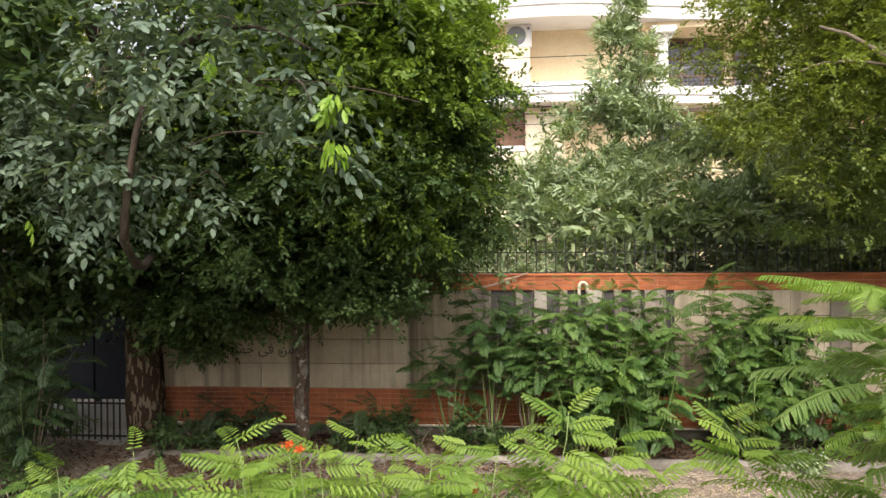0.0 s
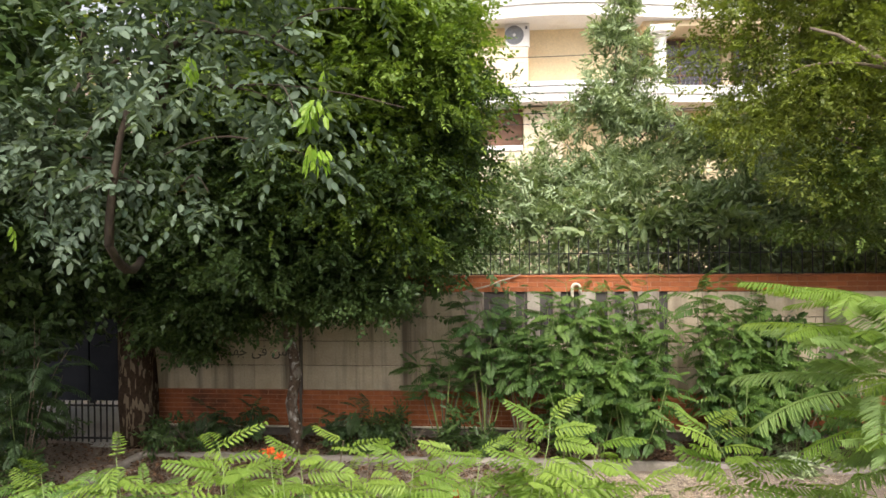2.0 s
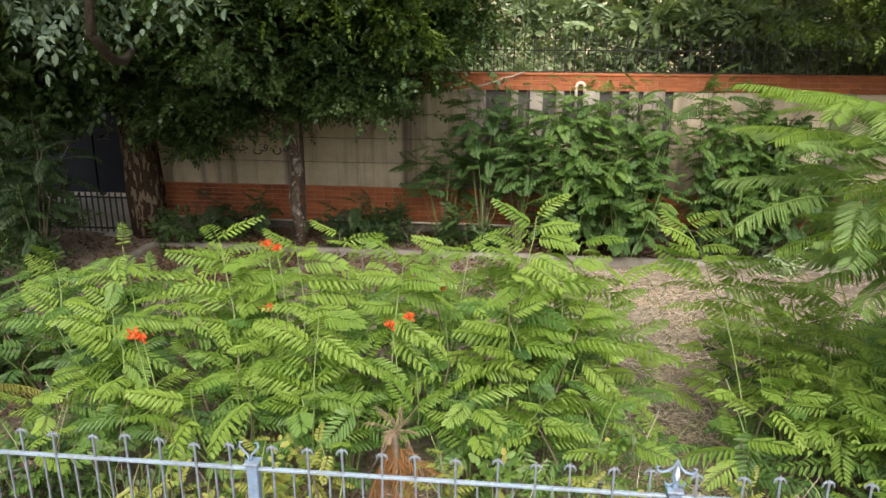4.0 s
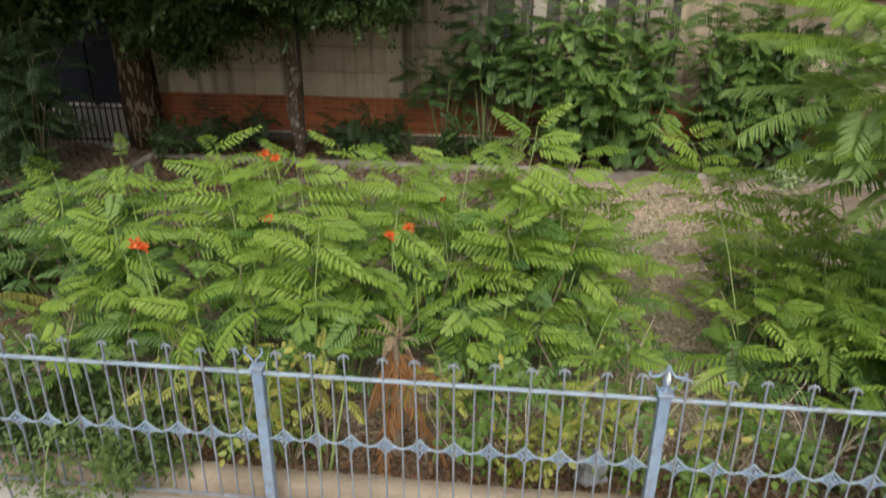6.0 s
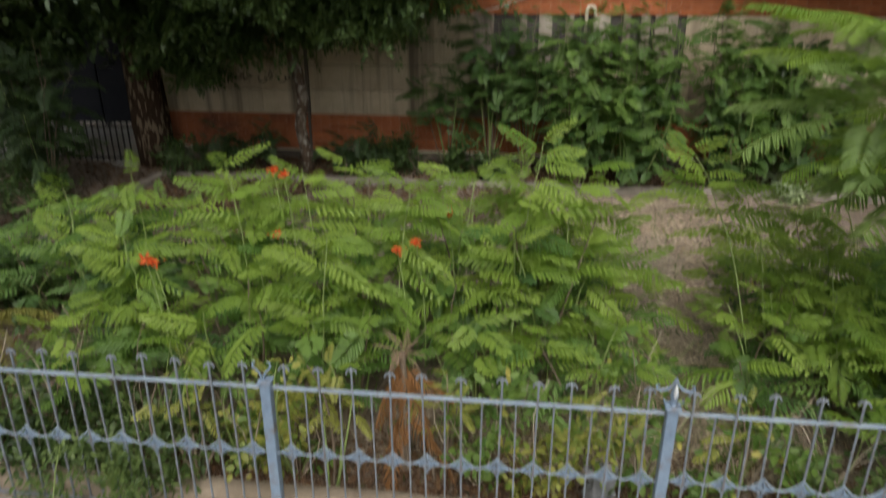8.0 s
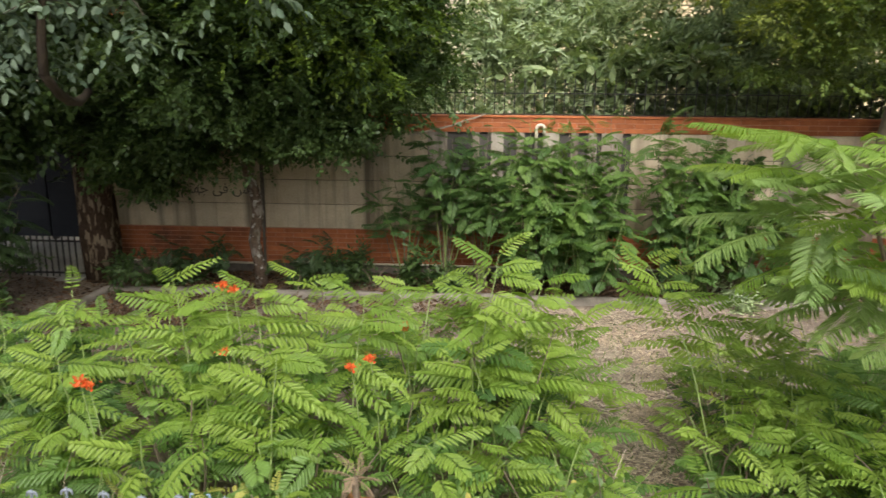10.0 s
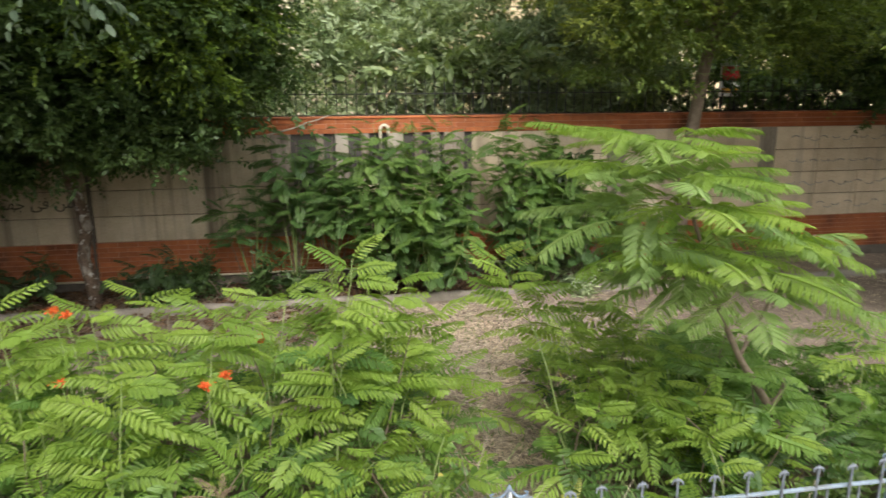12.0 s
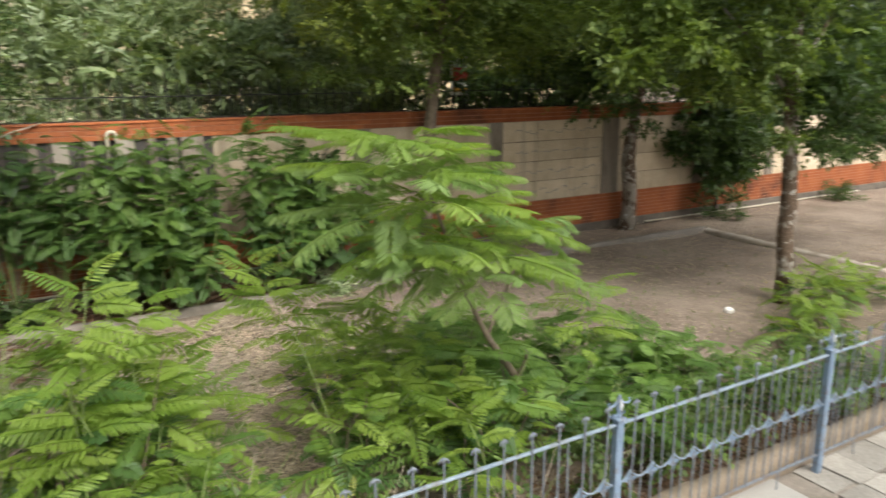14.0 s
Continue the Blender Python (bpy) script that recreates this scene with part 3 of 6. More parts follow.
for sg in (1, -1):
    fin_s.tube([(sg * x, 0, z) for x, z in ((0.0, 0.985), (0.012, 0.955), (0.03, 0.935), (0.055, 0.928), (0.072, 0.935), (0.074, 0.95), (0.062, 0.952))], [0.004, 0.006, 0.0065, 0.006, 0.005, 0.004, 0.003], 5)
    fin_s.tube([(sg * x, 0, z) for x, z in ((0.008, 0.885), (0.022, 0.872), (0.036, 0.876), (0.038, 0.89))], [0.004, 0.005, 0.004, 0.003], 5)
finial = fin_s.mesh("finial", BLUE)
broken = Shape().box(-0.030, 0.030, -0.030, 0.030, 0.85, 0.860, 0.003)
for sg in (1, -1):
    broken.tube([(sg * x - 0.012, 0, z) for x, z in ((0.004, 0.862), (0.010, 0.89), (0.026, 0.905), (0.040, 0.925), (0.036, 0.945), (0.024, 0.942))], [0.004, 0.005, 0.0055, 0.005, 0.004, 0.003], 5)
broken = broken.mesh("broken_finial", BLUE)
bud = Shape().lathe([(0.003, 0.905), (0.010, 0.925), (0.008, 0.945), (0.002, 0.965)], 8).mesh("bud", SILVER)
r = np.random.default_rng(5)
for a in POSTS:
    po = part("post", post_mesh, BLUE, fence, at=pose(a, FENCE_Y, 0, 0, r.normal() * 0.4, 0))
    if abs(a + 0.945) < 0.01:
        part("broken_finial", broken, BLUE, po, "broken finial with two small curls")
        continue
    part("finial", finial, BLUE, po)
    part("bud", bud, SILVER, po, "silver bud on the post", at=pose(0, -0.016, 0))
for a, b in zip(POSTS, POSTS[1:]):
    n = 11
    gap = (b - a) / (n + 0.15)
    part("top_rail", Shape().box(a + 0.02, b - 0.02, FENCE_Y - 0.009, FENCE_Y + 0.009, 0.817, 0.830, 0.002), BLUE_PALE, fence)
    part("bottom_rail", Shape().box(a + 0.02, b - 0.02, FENCE_Y - 0.008, FENCE_Y + 0.008, 0.124, 0.136, 0.002), BLUE_WORN, fence)
    key = round(gap, 3)
    if key not in picket_mesh:
        picket_mesh[key] = star_mesh(gap)
    for i in range(n):
        x = a + gap * (i + 0.6)
        part("picket", picket, BLUE, fence, at=pose(x, FENCE_Y - 0.004, r.normal() * 0.003, r.normal() * 0.5, r.normal() * 0.5, r.normal() * 8))
        lift = 0.49 + r.normal() * 0.002
        part("star", picket_mesh[key][0], BLUE, fence, at=pose(x, FENCE_Y - 0.006, lift))
        part("scallop", picket_mesh[key][1], BLUE_PALE, fence, "pale blue sagging bar", at=pose(x, FENCE_Y - 0.007, lift))
        if i < n - 1:
            part("short_picket", short, BLUE, fence, at=pose(x + gap / 2, FENCE_Y + 0.004, 0, r.normal() * 0.4, r.normal() * 0.5, 0))
        if i in (2, 8) and r.random() < 0.8:
            part("picket_tail", tail, BLUE, fence, at=pose(x, FENCE_Y, 0, r.normal() * 3, r.normal() * 3, 0))


# ---------------------------------------------------------------- fronds
def frond_mesh(name, length, pairs, lobe, width, material, arch=0.25, taper=0.45, splay=65, seed=0, hang=0.15, foot_at=0.14):
    """A feather leaf along +x from the origin: arched midrib with paired lobes."""
    r = np.random.default_rng(seed)
    t = np.linspace(foot_at, 0.98, pairs)
    rib = lambda q: np.stack([length * q, 0.02 * np.sin(q * 3 + seed), length * (0.22 * q - arch * 1.3 * q**2)], -1)
    P, D, N, Ls = [], [], [], []
    for sg in (1, -1):
        p = rib(t)
        a = np.radians(splay - 22 * t + r.normal(size=pairs) * 4)
        tang = unit(rib(t + 0.02) - rib(t))
        side = np.array([0, sg, 0.0])
        D.append(tang * np.cos(a)[:, None] + side * np.sin(a)[:, None] - UP * hang + r.normal(size=(pairs, 3)) * 0.05)
        N.append(np.tile(UP, (pairs, 1)) + side * -0.25 + r.normal(size=(pairs, 3)) * 0.12)
        P.append(p)
        tt = 0.14 + 0.84 * (t - foot_at) / (0.98 - foot_at)
        Ls.append(lobe * (1 - taper * np.abs(2 * tt - 0.85) ** 2) * (0.92 + 0.16 * r.random(pairs)))
    P, D, N, Ls = np.concatenate(P), np.concatenate(D), np.concatenate(N), np.concatenate(Ls)
    v, q = leaf_arrays(P, D, N, Ls, np.full(len(Ls), width), 0.14, 0.12, 0.82)
    foot = np.arange(len(v))
    foot[pairs * 6 :: 6] = np.arange(pairs) * 6  # both lobes of a pair share their foot on the midrib
    n = len(v)
    low = rib(t) - (0, 0, 0.005 * (length / 0.3) ** 0.5)
    ends = np.array([rib(np.array([0.0]))[0], rib(np.array([0.0]))[0] - (0, 0, 0.006)])
    faces = foot[q].tolist() + [(6 * i, 6 * i + 6, n + i + 1, n + i) for i in range(pairs - 1)] + [(n + pairs, 0, n, n + pairs + 1)]
    return Shape().add(np.concatenate([v, low, ends]), faces).mesh(name, material)


LIME = [frond_mesh("frond", 0.22 + 0.03 * i, 10 + i % 3, 0.064 + 0.006 * (i % 3), 0.0165, FROND_LIME, 0.10 + 0.09 * i, seed=i, hang=0.22) for i in range(4)]
GREEN = [frond_mesh("frond", 0.23 + 0.03 * i, 10 + i % 3, 0.068 + 0.006 * (i % 3), 0.0175, FROND, 0.12 + 0.09 * i, seed=10 + i, hang=0.24) for i in range(4)]
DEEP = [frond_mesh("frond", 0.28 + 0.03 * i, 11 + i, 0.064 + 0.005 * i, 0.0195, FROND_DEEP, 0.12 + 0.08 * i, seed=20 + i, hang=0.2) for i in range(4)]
TURNING = [frond_mesh("frond", 0.16 + 0.03 * i, 8, 0.045, 0.0170, FROND_YELLOW, 0.2, seed=26 + i, hang=0.3) for i in range(2)]
FAN = [frond_mesh("frond", 0.24 + 0.03 * i, 9 + i % 3, 0.072 + 0.007 * (i % 3), 0.0215, FROND_WALL, 0.16 + 0.08 * i, 0.40, 62, seed=50 + i, hang=0.28) for i in range(4)]
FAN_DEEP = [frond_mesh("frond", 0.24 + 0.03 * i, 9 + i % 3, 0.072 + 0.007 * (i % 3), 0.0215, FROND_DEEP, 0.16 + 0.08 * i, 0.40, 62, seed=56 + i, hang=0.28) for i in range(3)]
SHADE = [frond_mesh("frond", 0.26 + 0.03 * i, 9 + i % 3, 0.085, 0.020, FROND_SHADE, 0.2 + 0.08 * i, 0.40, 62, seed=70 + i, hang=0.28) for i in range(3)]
BIG = [frond_mesh("frond", 0.46 + 0.04 * i, 27 + 2 * i, 0.120 + 0.008 * i, 0.0125, FROND_SAPLING, 0.12 + 0.06 * i, 0.30, 78, seed=30 + i, hang=0.32, foot_at=0.20) for i in range(4)]
BIG_LIME = [frond_mesh("frond", 0.46 + 0.05 * i, 23 + 2 * i, 0.098 + 0.008 * i, 0.0120, FROND_LIME, 0.14 + 0.08 * i, 0.30, 76, seed=36 + i, hang=0.34, foot_at=0.20) for i in range(2)]


def flower_mesh(seed):
    """A loose head of orange petals with long stamens."""
    r = np.random.default_rng(seed)
    n = 34
    c = r.normal(size=(n, 3)) * (0.019, 0.019, 0.012)
    d = unit(r.normal(size=(n, 3)) + (0, 0, 0.5))
    v, q = leaf_arrays(c, d, unit(r.normal(size=(n, 3)) + UP), np.full(n, 0.024), np.full(n, 0.018), 0.1, 0.4, 0.7)
    s = Shape().add(v, q.tolist())
    for _ in range(7):
        a = unit(r.normal(size=3) + (0, 0, 0.8))
        s.tube([(0, 0, 0), tuple(a * 0.055)], [0.001, 0.0006], 3)
    return s.mesh("flower_head", PETAL)


FLOWERS = [flower_mesh(i) for i in range(3)]


def bend(a, b, sag, n=6, jig=0.0, r=None):
    """Points from a to b that bow by sag (a vector at the middle)."""
    a, b, sag = np.array(a, float), np.array(b, float), np.array(sag, float)
    t = np.linspace(0, 1, n)[:, None]
    pts = a + (b - a) * t + sag * (4 * t * (1 - t))
    if r is not None and jig:
        pts[1:-1] += r.normal(size=(n - 2, 3)) * jig
    return pts


def shrub(x, y, h, seed, fronds=46, spread=0.42, stems=9, young=0.4, label="", mats=None, size=1.0, name="flowering_shrub", group="flowering shrubs behind the fence", start=0.3, droop=2, face=None, flat=1.0):
    """A many-stemmed shrub: thin stems from one foot, feather leaves all along them, spread flat to the light."""
    r = np.random.default_rng(seed)
    ob = thing(name, label or "feathery green flowering shrub with lime new leaves", "shrub", (x, y, 0), group)
    tops = []
    for k in range(stems):
        a = 2 * math.pi * (k + r.random() * 0.7) / stems
        lean = spread * math.sqrt((k + 0.5) / stems) * (0.8 + 0.4 * r.random())
        hh = h * (1 - 0.30 * (lean / spread) ** 1.5 - 0.16 * r.random())
        end = (math.cos(a * 2.4) * lean, math.sin(a * 2.4) * lean, hh)
        pts = bend((0.02 * math.cos(a), 0.02 * math.sin(a), -0.02), end, (0.05 * r.normal(), 0.05 * r.normal(), 0.10 * h * r.random()), 7)
        tops.append(pts)
        part("stem", Shape().tube(pts, np.linspace(0.009, 0.003, 7), 5, 0.08, k), STEM if r.random() < 0.6 else STEM_BROWN, ob)
    per = fronds / stems
    for i in range(fronds):
        pts = tops[i % stems]
        f = min(1.0, start + (1 - start) * ((i // stems + 1) / per) ** 0.75)
        q = f * (len(pts) - 1)
        j = min(int(q), len(pts) - 2)
        at = pts[j] + (pts[j + 1] - pts[j]) * (q - j)
        turn = math.degrees(2.4 * (i // stems) + i % stems) + r.normal() * 25
        top = f > 0.97
        lean_in = 0.0
        pitch = (-34 if top else droop) + r.normal() * 13 + 10 * (1 - f)
        if face is not None:
            turn = face + r.normal() * 80
        elif flat < 1:
            turn = math.degrees(math.atan2(flat * math.sin(radians(turn)), math.cos(radians(turn))))
            pitch = (-20 if top else -6) + r.normal() * 10
            lean_in = 18 * math.cos(radians(turn))
        pool = mats[0] if f > 1 - young * (0.6 + 0.6 * r.random()) else mats[1]
        sc = size * (0.8 + 0.45 * r.random()) * (0.8 if top else 1.0)
        # low fronds take the shaded copy, so inner shade comes from colour
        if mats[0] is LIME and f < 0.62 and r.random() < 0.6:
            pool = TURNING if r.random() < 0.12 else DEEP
        part("frond", pool[r.integers(len(pool))], None, ob, at=pose(*at, lean_in + r.normal() * 16, pitch, turn) @ Matrix.Scale(sc, 4))
    return ob


PEACOCK = [(-3.05, 4.05, 0.87, 1, 56), (-2.45, 3.80, 1.17, 2, 76), (-2.15, 3.15, 0.96, 3, 72), (-1.62, 3.85, 1.30, 4, 80), (-1.40, 3.25, 1.05, 5, 80),
           (-0.92, 3.95, 1.28, 6, 80), (-0.80, 3.35, 1.00, 7, 72), (-0.30, 3.90, 1.33, 8, 80), (-0.08, 3.38, 0.96, 9, 64), (0.24, 3.70, 1.52, 10, 88),
           (0.52, 3.25, 0.83, 11, 48), (1.52, 3.36, 1.08, 13, 72), (3.85, 3.15, 0.65, 26, 38), (4.2, 3.6, 0.55, 27, 34), (4.9, 2.95, 0.42, 28, 26), (5.7, 2.95, 0.40, 29, 24), (2.10, 3.05, 0.92, 14, 74), (2.50, 3.80, 1.05, 15, 60), (3.05, 3.25, 0.72, 16, 46), (2.0, 4.2, 1.12, 17, 76), (3.55, 3.85, 0.90, 18, 90), (2.7, 4.5, 1.00, 19, 80), (3.0, 4.0, 0.95, 36, 80), (1.95, 3.55, 1.15, 40, 70), (2.35, 3.35, 1.05, 55, 70), (3.3, 2.98, 0.62, 37, 46), (3.9, 3.45, 0.80, 38, 70), (4.4, 3.1, 0.55, 39, 44),
           (-2.0, 4.5, 1.10, 21, 44), (-1.2, 4.5, 1.16, 22, 48), (-0.45, 4.5, 1.12, 23, 48), (0.25, 4.45, 1.10, 24, 44), (-2.8, 4.6, 0.83, 25, 48), (-3.5, 4.5, 0.80, 30, 48), (0.62, 4.1, 0.85, 31, 44), (0.55, 4.9, 0.60, 32, 36), (1.85, 4.7, 0.75, 33, 40), (2.0, 5.4, 0.50, 34, 30)]
# shrubs beyond x -2.3 and 2.3 get DEEP fronds, shade put in as colour
for x, y, h, sd, n in PEACOCK:
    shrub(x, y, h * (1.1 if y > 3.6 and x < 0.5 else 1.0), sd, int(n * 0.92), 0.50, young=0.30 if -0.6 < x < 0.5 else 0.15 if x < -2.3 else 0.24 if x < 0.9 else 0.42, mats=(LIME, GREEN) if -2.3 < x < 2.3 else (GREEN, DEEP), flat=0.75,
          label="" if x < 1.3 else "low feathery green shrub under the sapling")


def tall_stem(foot, top, n, seed, start=0.45, pool=None):
    """One pale arching stalk that carries its feather leaves alternately to either side."""
    r = np.random.default_rng(seed)
    ob = thing("flowering_shrub", "tall pale stalk with lime-green feathery leaves", "shrub", foot, "flowering shrubs behind the fence")
    a, b = np.zeros(3), np.array(top) - np.array(foot)
    pts = bend(a - (0, 0, 0.02), b, (b[0] * -0.14 + 0.02 * r.normal(), 0.0, 0.10 * b[2]), 9, 0.008, r)
    part("stem", Shape().tube(pts, np.linspace(0.0065, 0.002, 9), 5, 0.06, seed), STEM, ob)
    for i in range(n):
        f = start + (1 - start) * (i + 0.5) / n
        q = f * 8
        k = min(int(q), 7)
        at = pts[k] + (pts[k + 1] - pts[k]) * (q - k)
        turn = (0 if i % 2 else 180) + r.normal() * 34 - 12
        sc = (0.95 + 0.35 * r.random()) * (1.05 - 0.25 * max(0.0, f - 0.8) * 5)
        me = (pool or LIME)[r.integers(len(pool or LIME))]
        part("frond", me, None, ob, at=pose(*at, r.normal() * 12 + 26 * math.cos(radians(turn)), (-10 if f < 0.95 else -24) + r.normal() * 9, turn) @ Matrix.Scale(sc, 4))


for i, (fx, fy, tx, ty, tz, n) in enumerate(((1.46, 3.42, 1.03, 3.80, 1.50, 11), (1.55, 3.50, 1.36, 3.85, 1.24, 5), (0.06, 3.30, 0.21, 3.72, 1.55, 17), (0.30, 3.45, 0.46, 3.70, 1.42, 11), (0.36, 3.50, 0.72, 3.80, 1.20, 8),
                                             (-1.50, 3.50, -1.62, 3.72, 1.38, 11), (-1.05, 3.55, -1.18, 3.78, 1.34, 10), (-2.15, 3.60, -2.32, 3.90, 1.24, 10), (-2.75, 3.70, -2.90, 4.05, 1.08, 9), (-0.55, 3.40, -0.52, 3.68, 1.30, 10), (-1.90, 3.1, -2.0, 3.2, 1.10, 10), (-0.95, 3.1, -0.9, 3.25, 1.12, 10), (2.3, 4.2, 2.05, 4.35, 1.2, 9), (3.3, 3.5, 3.5, 3.7, 1.05, 9))):
    tall_stem((fx, fy, 0), (tx, ty, tz + 0.04), n + 3, 300 + i, 0.68 if i < 2 else 0.45)
# flower heads on stalks of their own
for x, y, z in ((-1.32, 3.60, 1.33), (-1.26, 3.59, 1.31), (-1.29, 3.50, 0.985), (-1.78, 2.95, 1.03), (-1.74, 2.95, 1.02), (-0.57, 3.30, 1.0), (-0.48, 3.35, 1.03), (-0.335, 3.60, 1.11)):
    x, z = x + 0.035, z + 0.09
    f = thing("flower", "orange flower head on a thin green stalk", "flower", (x, y, 0), "orange flowers")
    part("stalk", Shape().tube(bend((0.04, 0.03, 0.35), (0, 0, z), (0.02, 0, 0), 5), np.linspace(0.004, 0.0025, 5), 4), STEM, f)
    part("flower_head", FLOWERS[int(x * 100) % 3], PETAL, f, at=pose(0, 0, z, 0, 0, x * 300) @ Matrix.Scale(0.82, 4))

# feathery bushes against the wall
# low fronds, and whole bushes left of x 0.5, use shade-coloured FAN_DEEP
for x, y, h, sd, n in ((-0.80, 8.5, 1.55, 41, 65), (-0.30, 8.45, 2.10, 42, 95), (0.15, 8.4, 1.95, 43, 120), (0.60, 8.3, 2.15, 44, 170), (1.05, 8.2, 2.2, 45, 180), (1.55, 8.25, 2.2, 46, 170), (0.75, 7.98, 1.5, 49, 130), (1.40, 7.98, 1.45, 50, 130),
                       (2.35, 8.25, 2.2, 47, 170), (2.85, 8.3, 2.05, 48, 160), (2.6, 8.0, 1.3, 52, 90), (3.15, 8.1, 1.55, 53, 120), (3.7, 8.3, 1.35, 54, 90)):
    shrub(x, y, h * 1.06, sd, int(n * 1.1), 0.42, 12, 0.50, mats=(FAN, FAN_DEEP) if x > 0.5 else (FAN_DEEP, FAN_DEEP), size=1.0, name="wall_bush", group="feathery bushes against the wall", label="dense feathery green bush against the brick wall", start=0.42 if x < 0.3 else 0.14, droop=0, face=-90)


# SHADE fronds hold the shade of this corner in their colour
for x, y, h, sd, n in ((-3.75, 8.5, 0.55, 71, 26), (-3.2, 8.6, 0.62, 72, 26), (-1.75, 8.5, 0.6, 73, 26), (-2.2, 8.62, 0.45, 74, 20), (-4.95, 6.7, 2.1, 75, 110), (-5.35, 7.2, 1.7, 76, 90)):
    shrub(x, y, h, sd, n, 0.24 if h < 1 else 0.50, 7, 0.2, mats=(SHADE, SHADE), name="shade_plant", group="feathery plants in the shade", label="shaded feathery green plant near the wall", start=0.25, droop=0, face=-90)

# ---------------------------------------------------------------- sapling
def sapling():
    """A leaning leader with tiers of large feather leaves that arch out like an umbrella, and one low side branch."""
    ob = thing("sapling", "young tree with large drooping feathery leaves behind the fence", "tree")
    trunk = np.array([(2.82, 3.40, -0.02), (2.745, 3.37, 0.14), (2.62, 3.36, 0.42), (2.512, 3.35, 0.64), (2.29, 3.35, 0.966), (2.137, 3.34, 1.251), (2.0, 3.33, 1.618), (1.87, 3.32, 1.933), (1.72, 3.31, 2.16)]) + (0.04, 0, 0)
    trunk[2:, 2] += 0.045
    part("trunk", Shape().tube(trunk, (0.027, 0.026, 0.025, 0.027, 0.018, 0.014, 0.011, 0.009, 0.005), 8, 0.06, 1), STEM_BROWN, ob, smooth=True)
    part("branch", Shape().tube(bend(trunk[3], (2.66, 3.40, 0.84), (0.03, 0, 0.0)), np.linspace(0.017, 0.008, 6), 6), STEM_BROWN, ob, "short pale stub at the fork")
    low = bend(trunk[4], (3.03, 3.75, 1.60), (0.05, 0.05, 0.06))
    part("branch", Shape().tube(low, np.linspace(0.012, 0.005, 6), 6), STEM_BROWN, ob)
    side = bend(trunk[5], (1.56, 3.10, 1.70), (0, 0, 0.05))
    part("branch", Shape().tube(side, np.linspace(0.010, 0.004, 6), 6), STEM_BROWN, ob)
    r = np.random.default_rng(77)
    # tiers of leaf stalks: height on the leader, how many, reach, rise of the stalk, droop of its leaflets
    for k, (z, n, reach, rise, droop, shift) in enumerate(((2.13, 6, 0.20, 0.08, -2, -0.11), (1.99, 8, 0.28, 0.06, 1, -0.12), (1.81, 8, 0.33, 0.05, 3, -0.07), (1.63, 9, 0.36, 0.04, 5, 0.0), (1.45, 6, 0.38, 0.0, 7, 0.20))):
        c = np.array([np.interp(z, trunk[:, 2], trunk[:, 0]), np.interp(z, trunk[:, 2], trunk[:, 1]), z])
        for i in range(n):
            turn = 360 * i / n + 31 * k + r.normal() * 9
            way = np.array([math.cos(radians(turn)), math.sin(radians(turn)) * 0.9, 0.0])
            stalk = bend(c, c + way * reach * (0.85 + 0.3 * r.random()) + (shift, 0, rise - (0.035 if k < 3 else 0.02) * way[0] + 0.03 * r.normal()), (0, 0, 0.05), 5)
            part("leaf_stalk", Shape().tube(stalk, np.linspace(0.005, 0.0025, 5), 4), STEM, ob)
            lime = r.random() < (0.75 if k == 0 else 0.5 if k == 3 else 0.36)
            for j, off in ((4, 0), (3, 42), (3, -42), (2, 64 if i % 2 else -64)):
                pool = BIG_LIME if lime else BIG
                part("frond", pool[r.integers(len(pool))], None, ob, at=pose(*stalk[j], r.normal() * 9, droop + 3 * way[0] + r.normal() * 7, turn + off + r.normal() * 8) @ Matrix.Scale((0.90 if j == 4 else 0.80) * (0.85 + 0.25 * r.random()), 4))
    # two leaves that hang towards the walkway
    for x, z, turn, size in ((1.99, 1.82, -84, 0.78), (1.84, 1.78, -112, 0.72)):
        part("frond", BIG[1], None, ob, at=pose(x, 3.22, z, 0, 46, turn) @ Matrix.Scale(size, 4))
    # leaves along the two side branches
    for path_, n, size in ((low, 13, 0.72), (side, 9, 0.75)):
        for i in range(n):
            at = path_[min(5, 2 + i * 4 // n)]
            pool = BIG_LIME if r.random() < 0.3 else BIG
            part("frond", pool[r.integers(len(pool))], None, ob, at=pose(*at, r.normal() * 12, 2 + r.normal() * 9, 360 * i / n + r.normal() * 15) @ Matrix.Scale(size * (0.8 + 0.35 * r.random()), 4))


sapling()


# ---------------------------------------------------------------- trees
def tree(name, label, limbs, crowns, group="garden trees", bark=BARK_MOTTLED):
    """limbs: (part name, points, r0, r1). crowns: (part name, mesh, label)."""
    ob = thing(name, label, "tree", group=group)
    for i, (nm, pts, r0, r1) in enumerate(limbs):
        part(nm, Shape().tube(pts, np.linspace(r0, r1, len(pts)), 12 if r0 > 0.06 else 6, 0.09, i), bark, ob, smooth=True)
    for nm, me, lb in crowns:
        part(nm, me, None, ob, lb)
    return ob


R = np.random.default_rng(3)
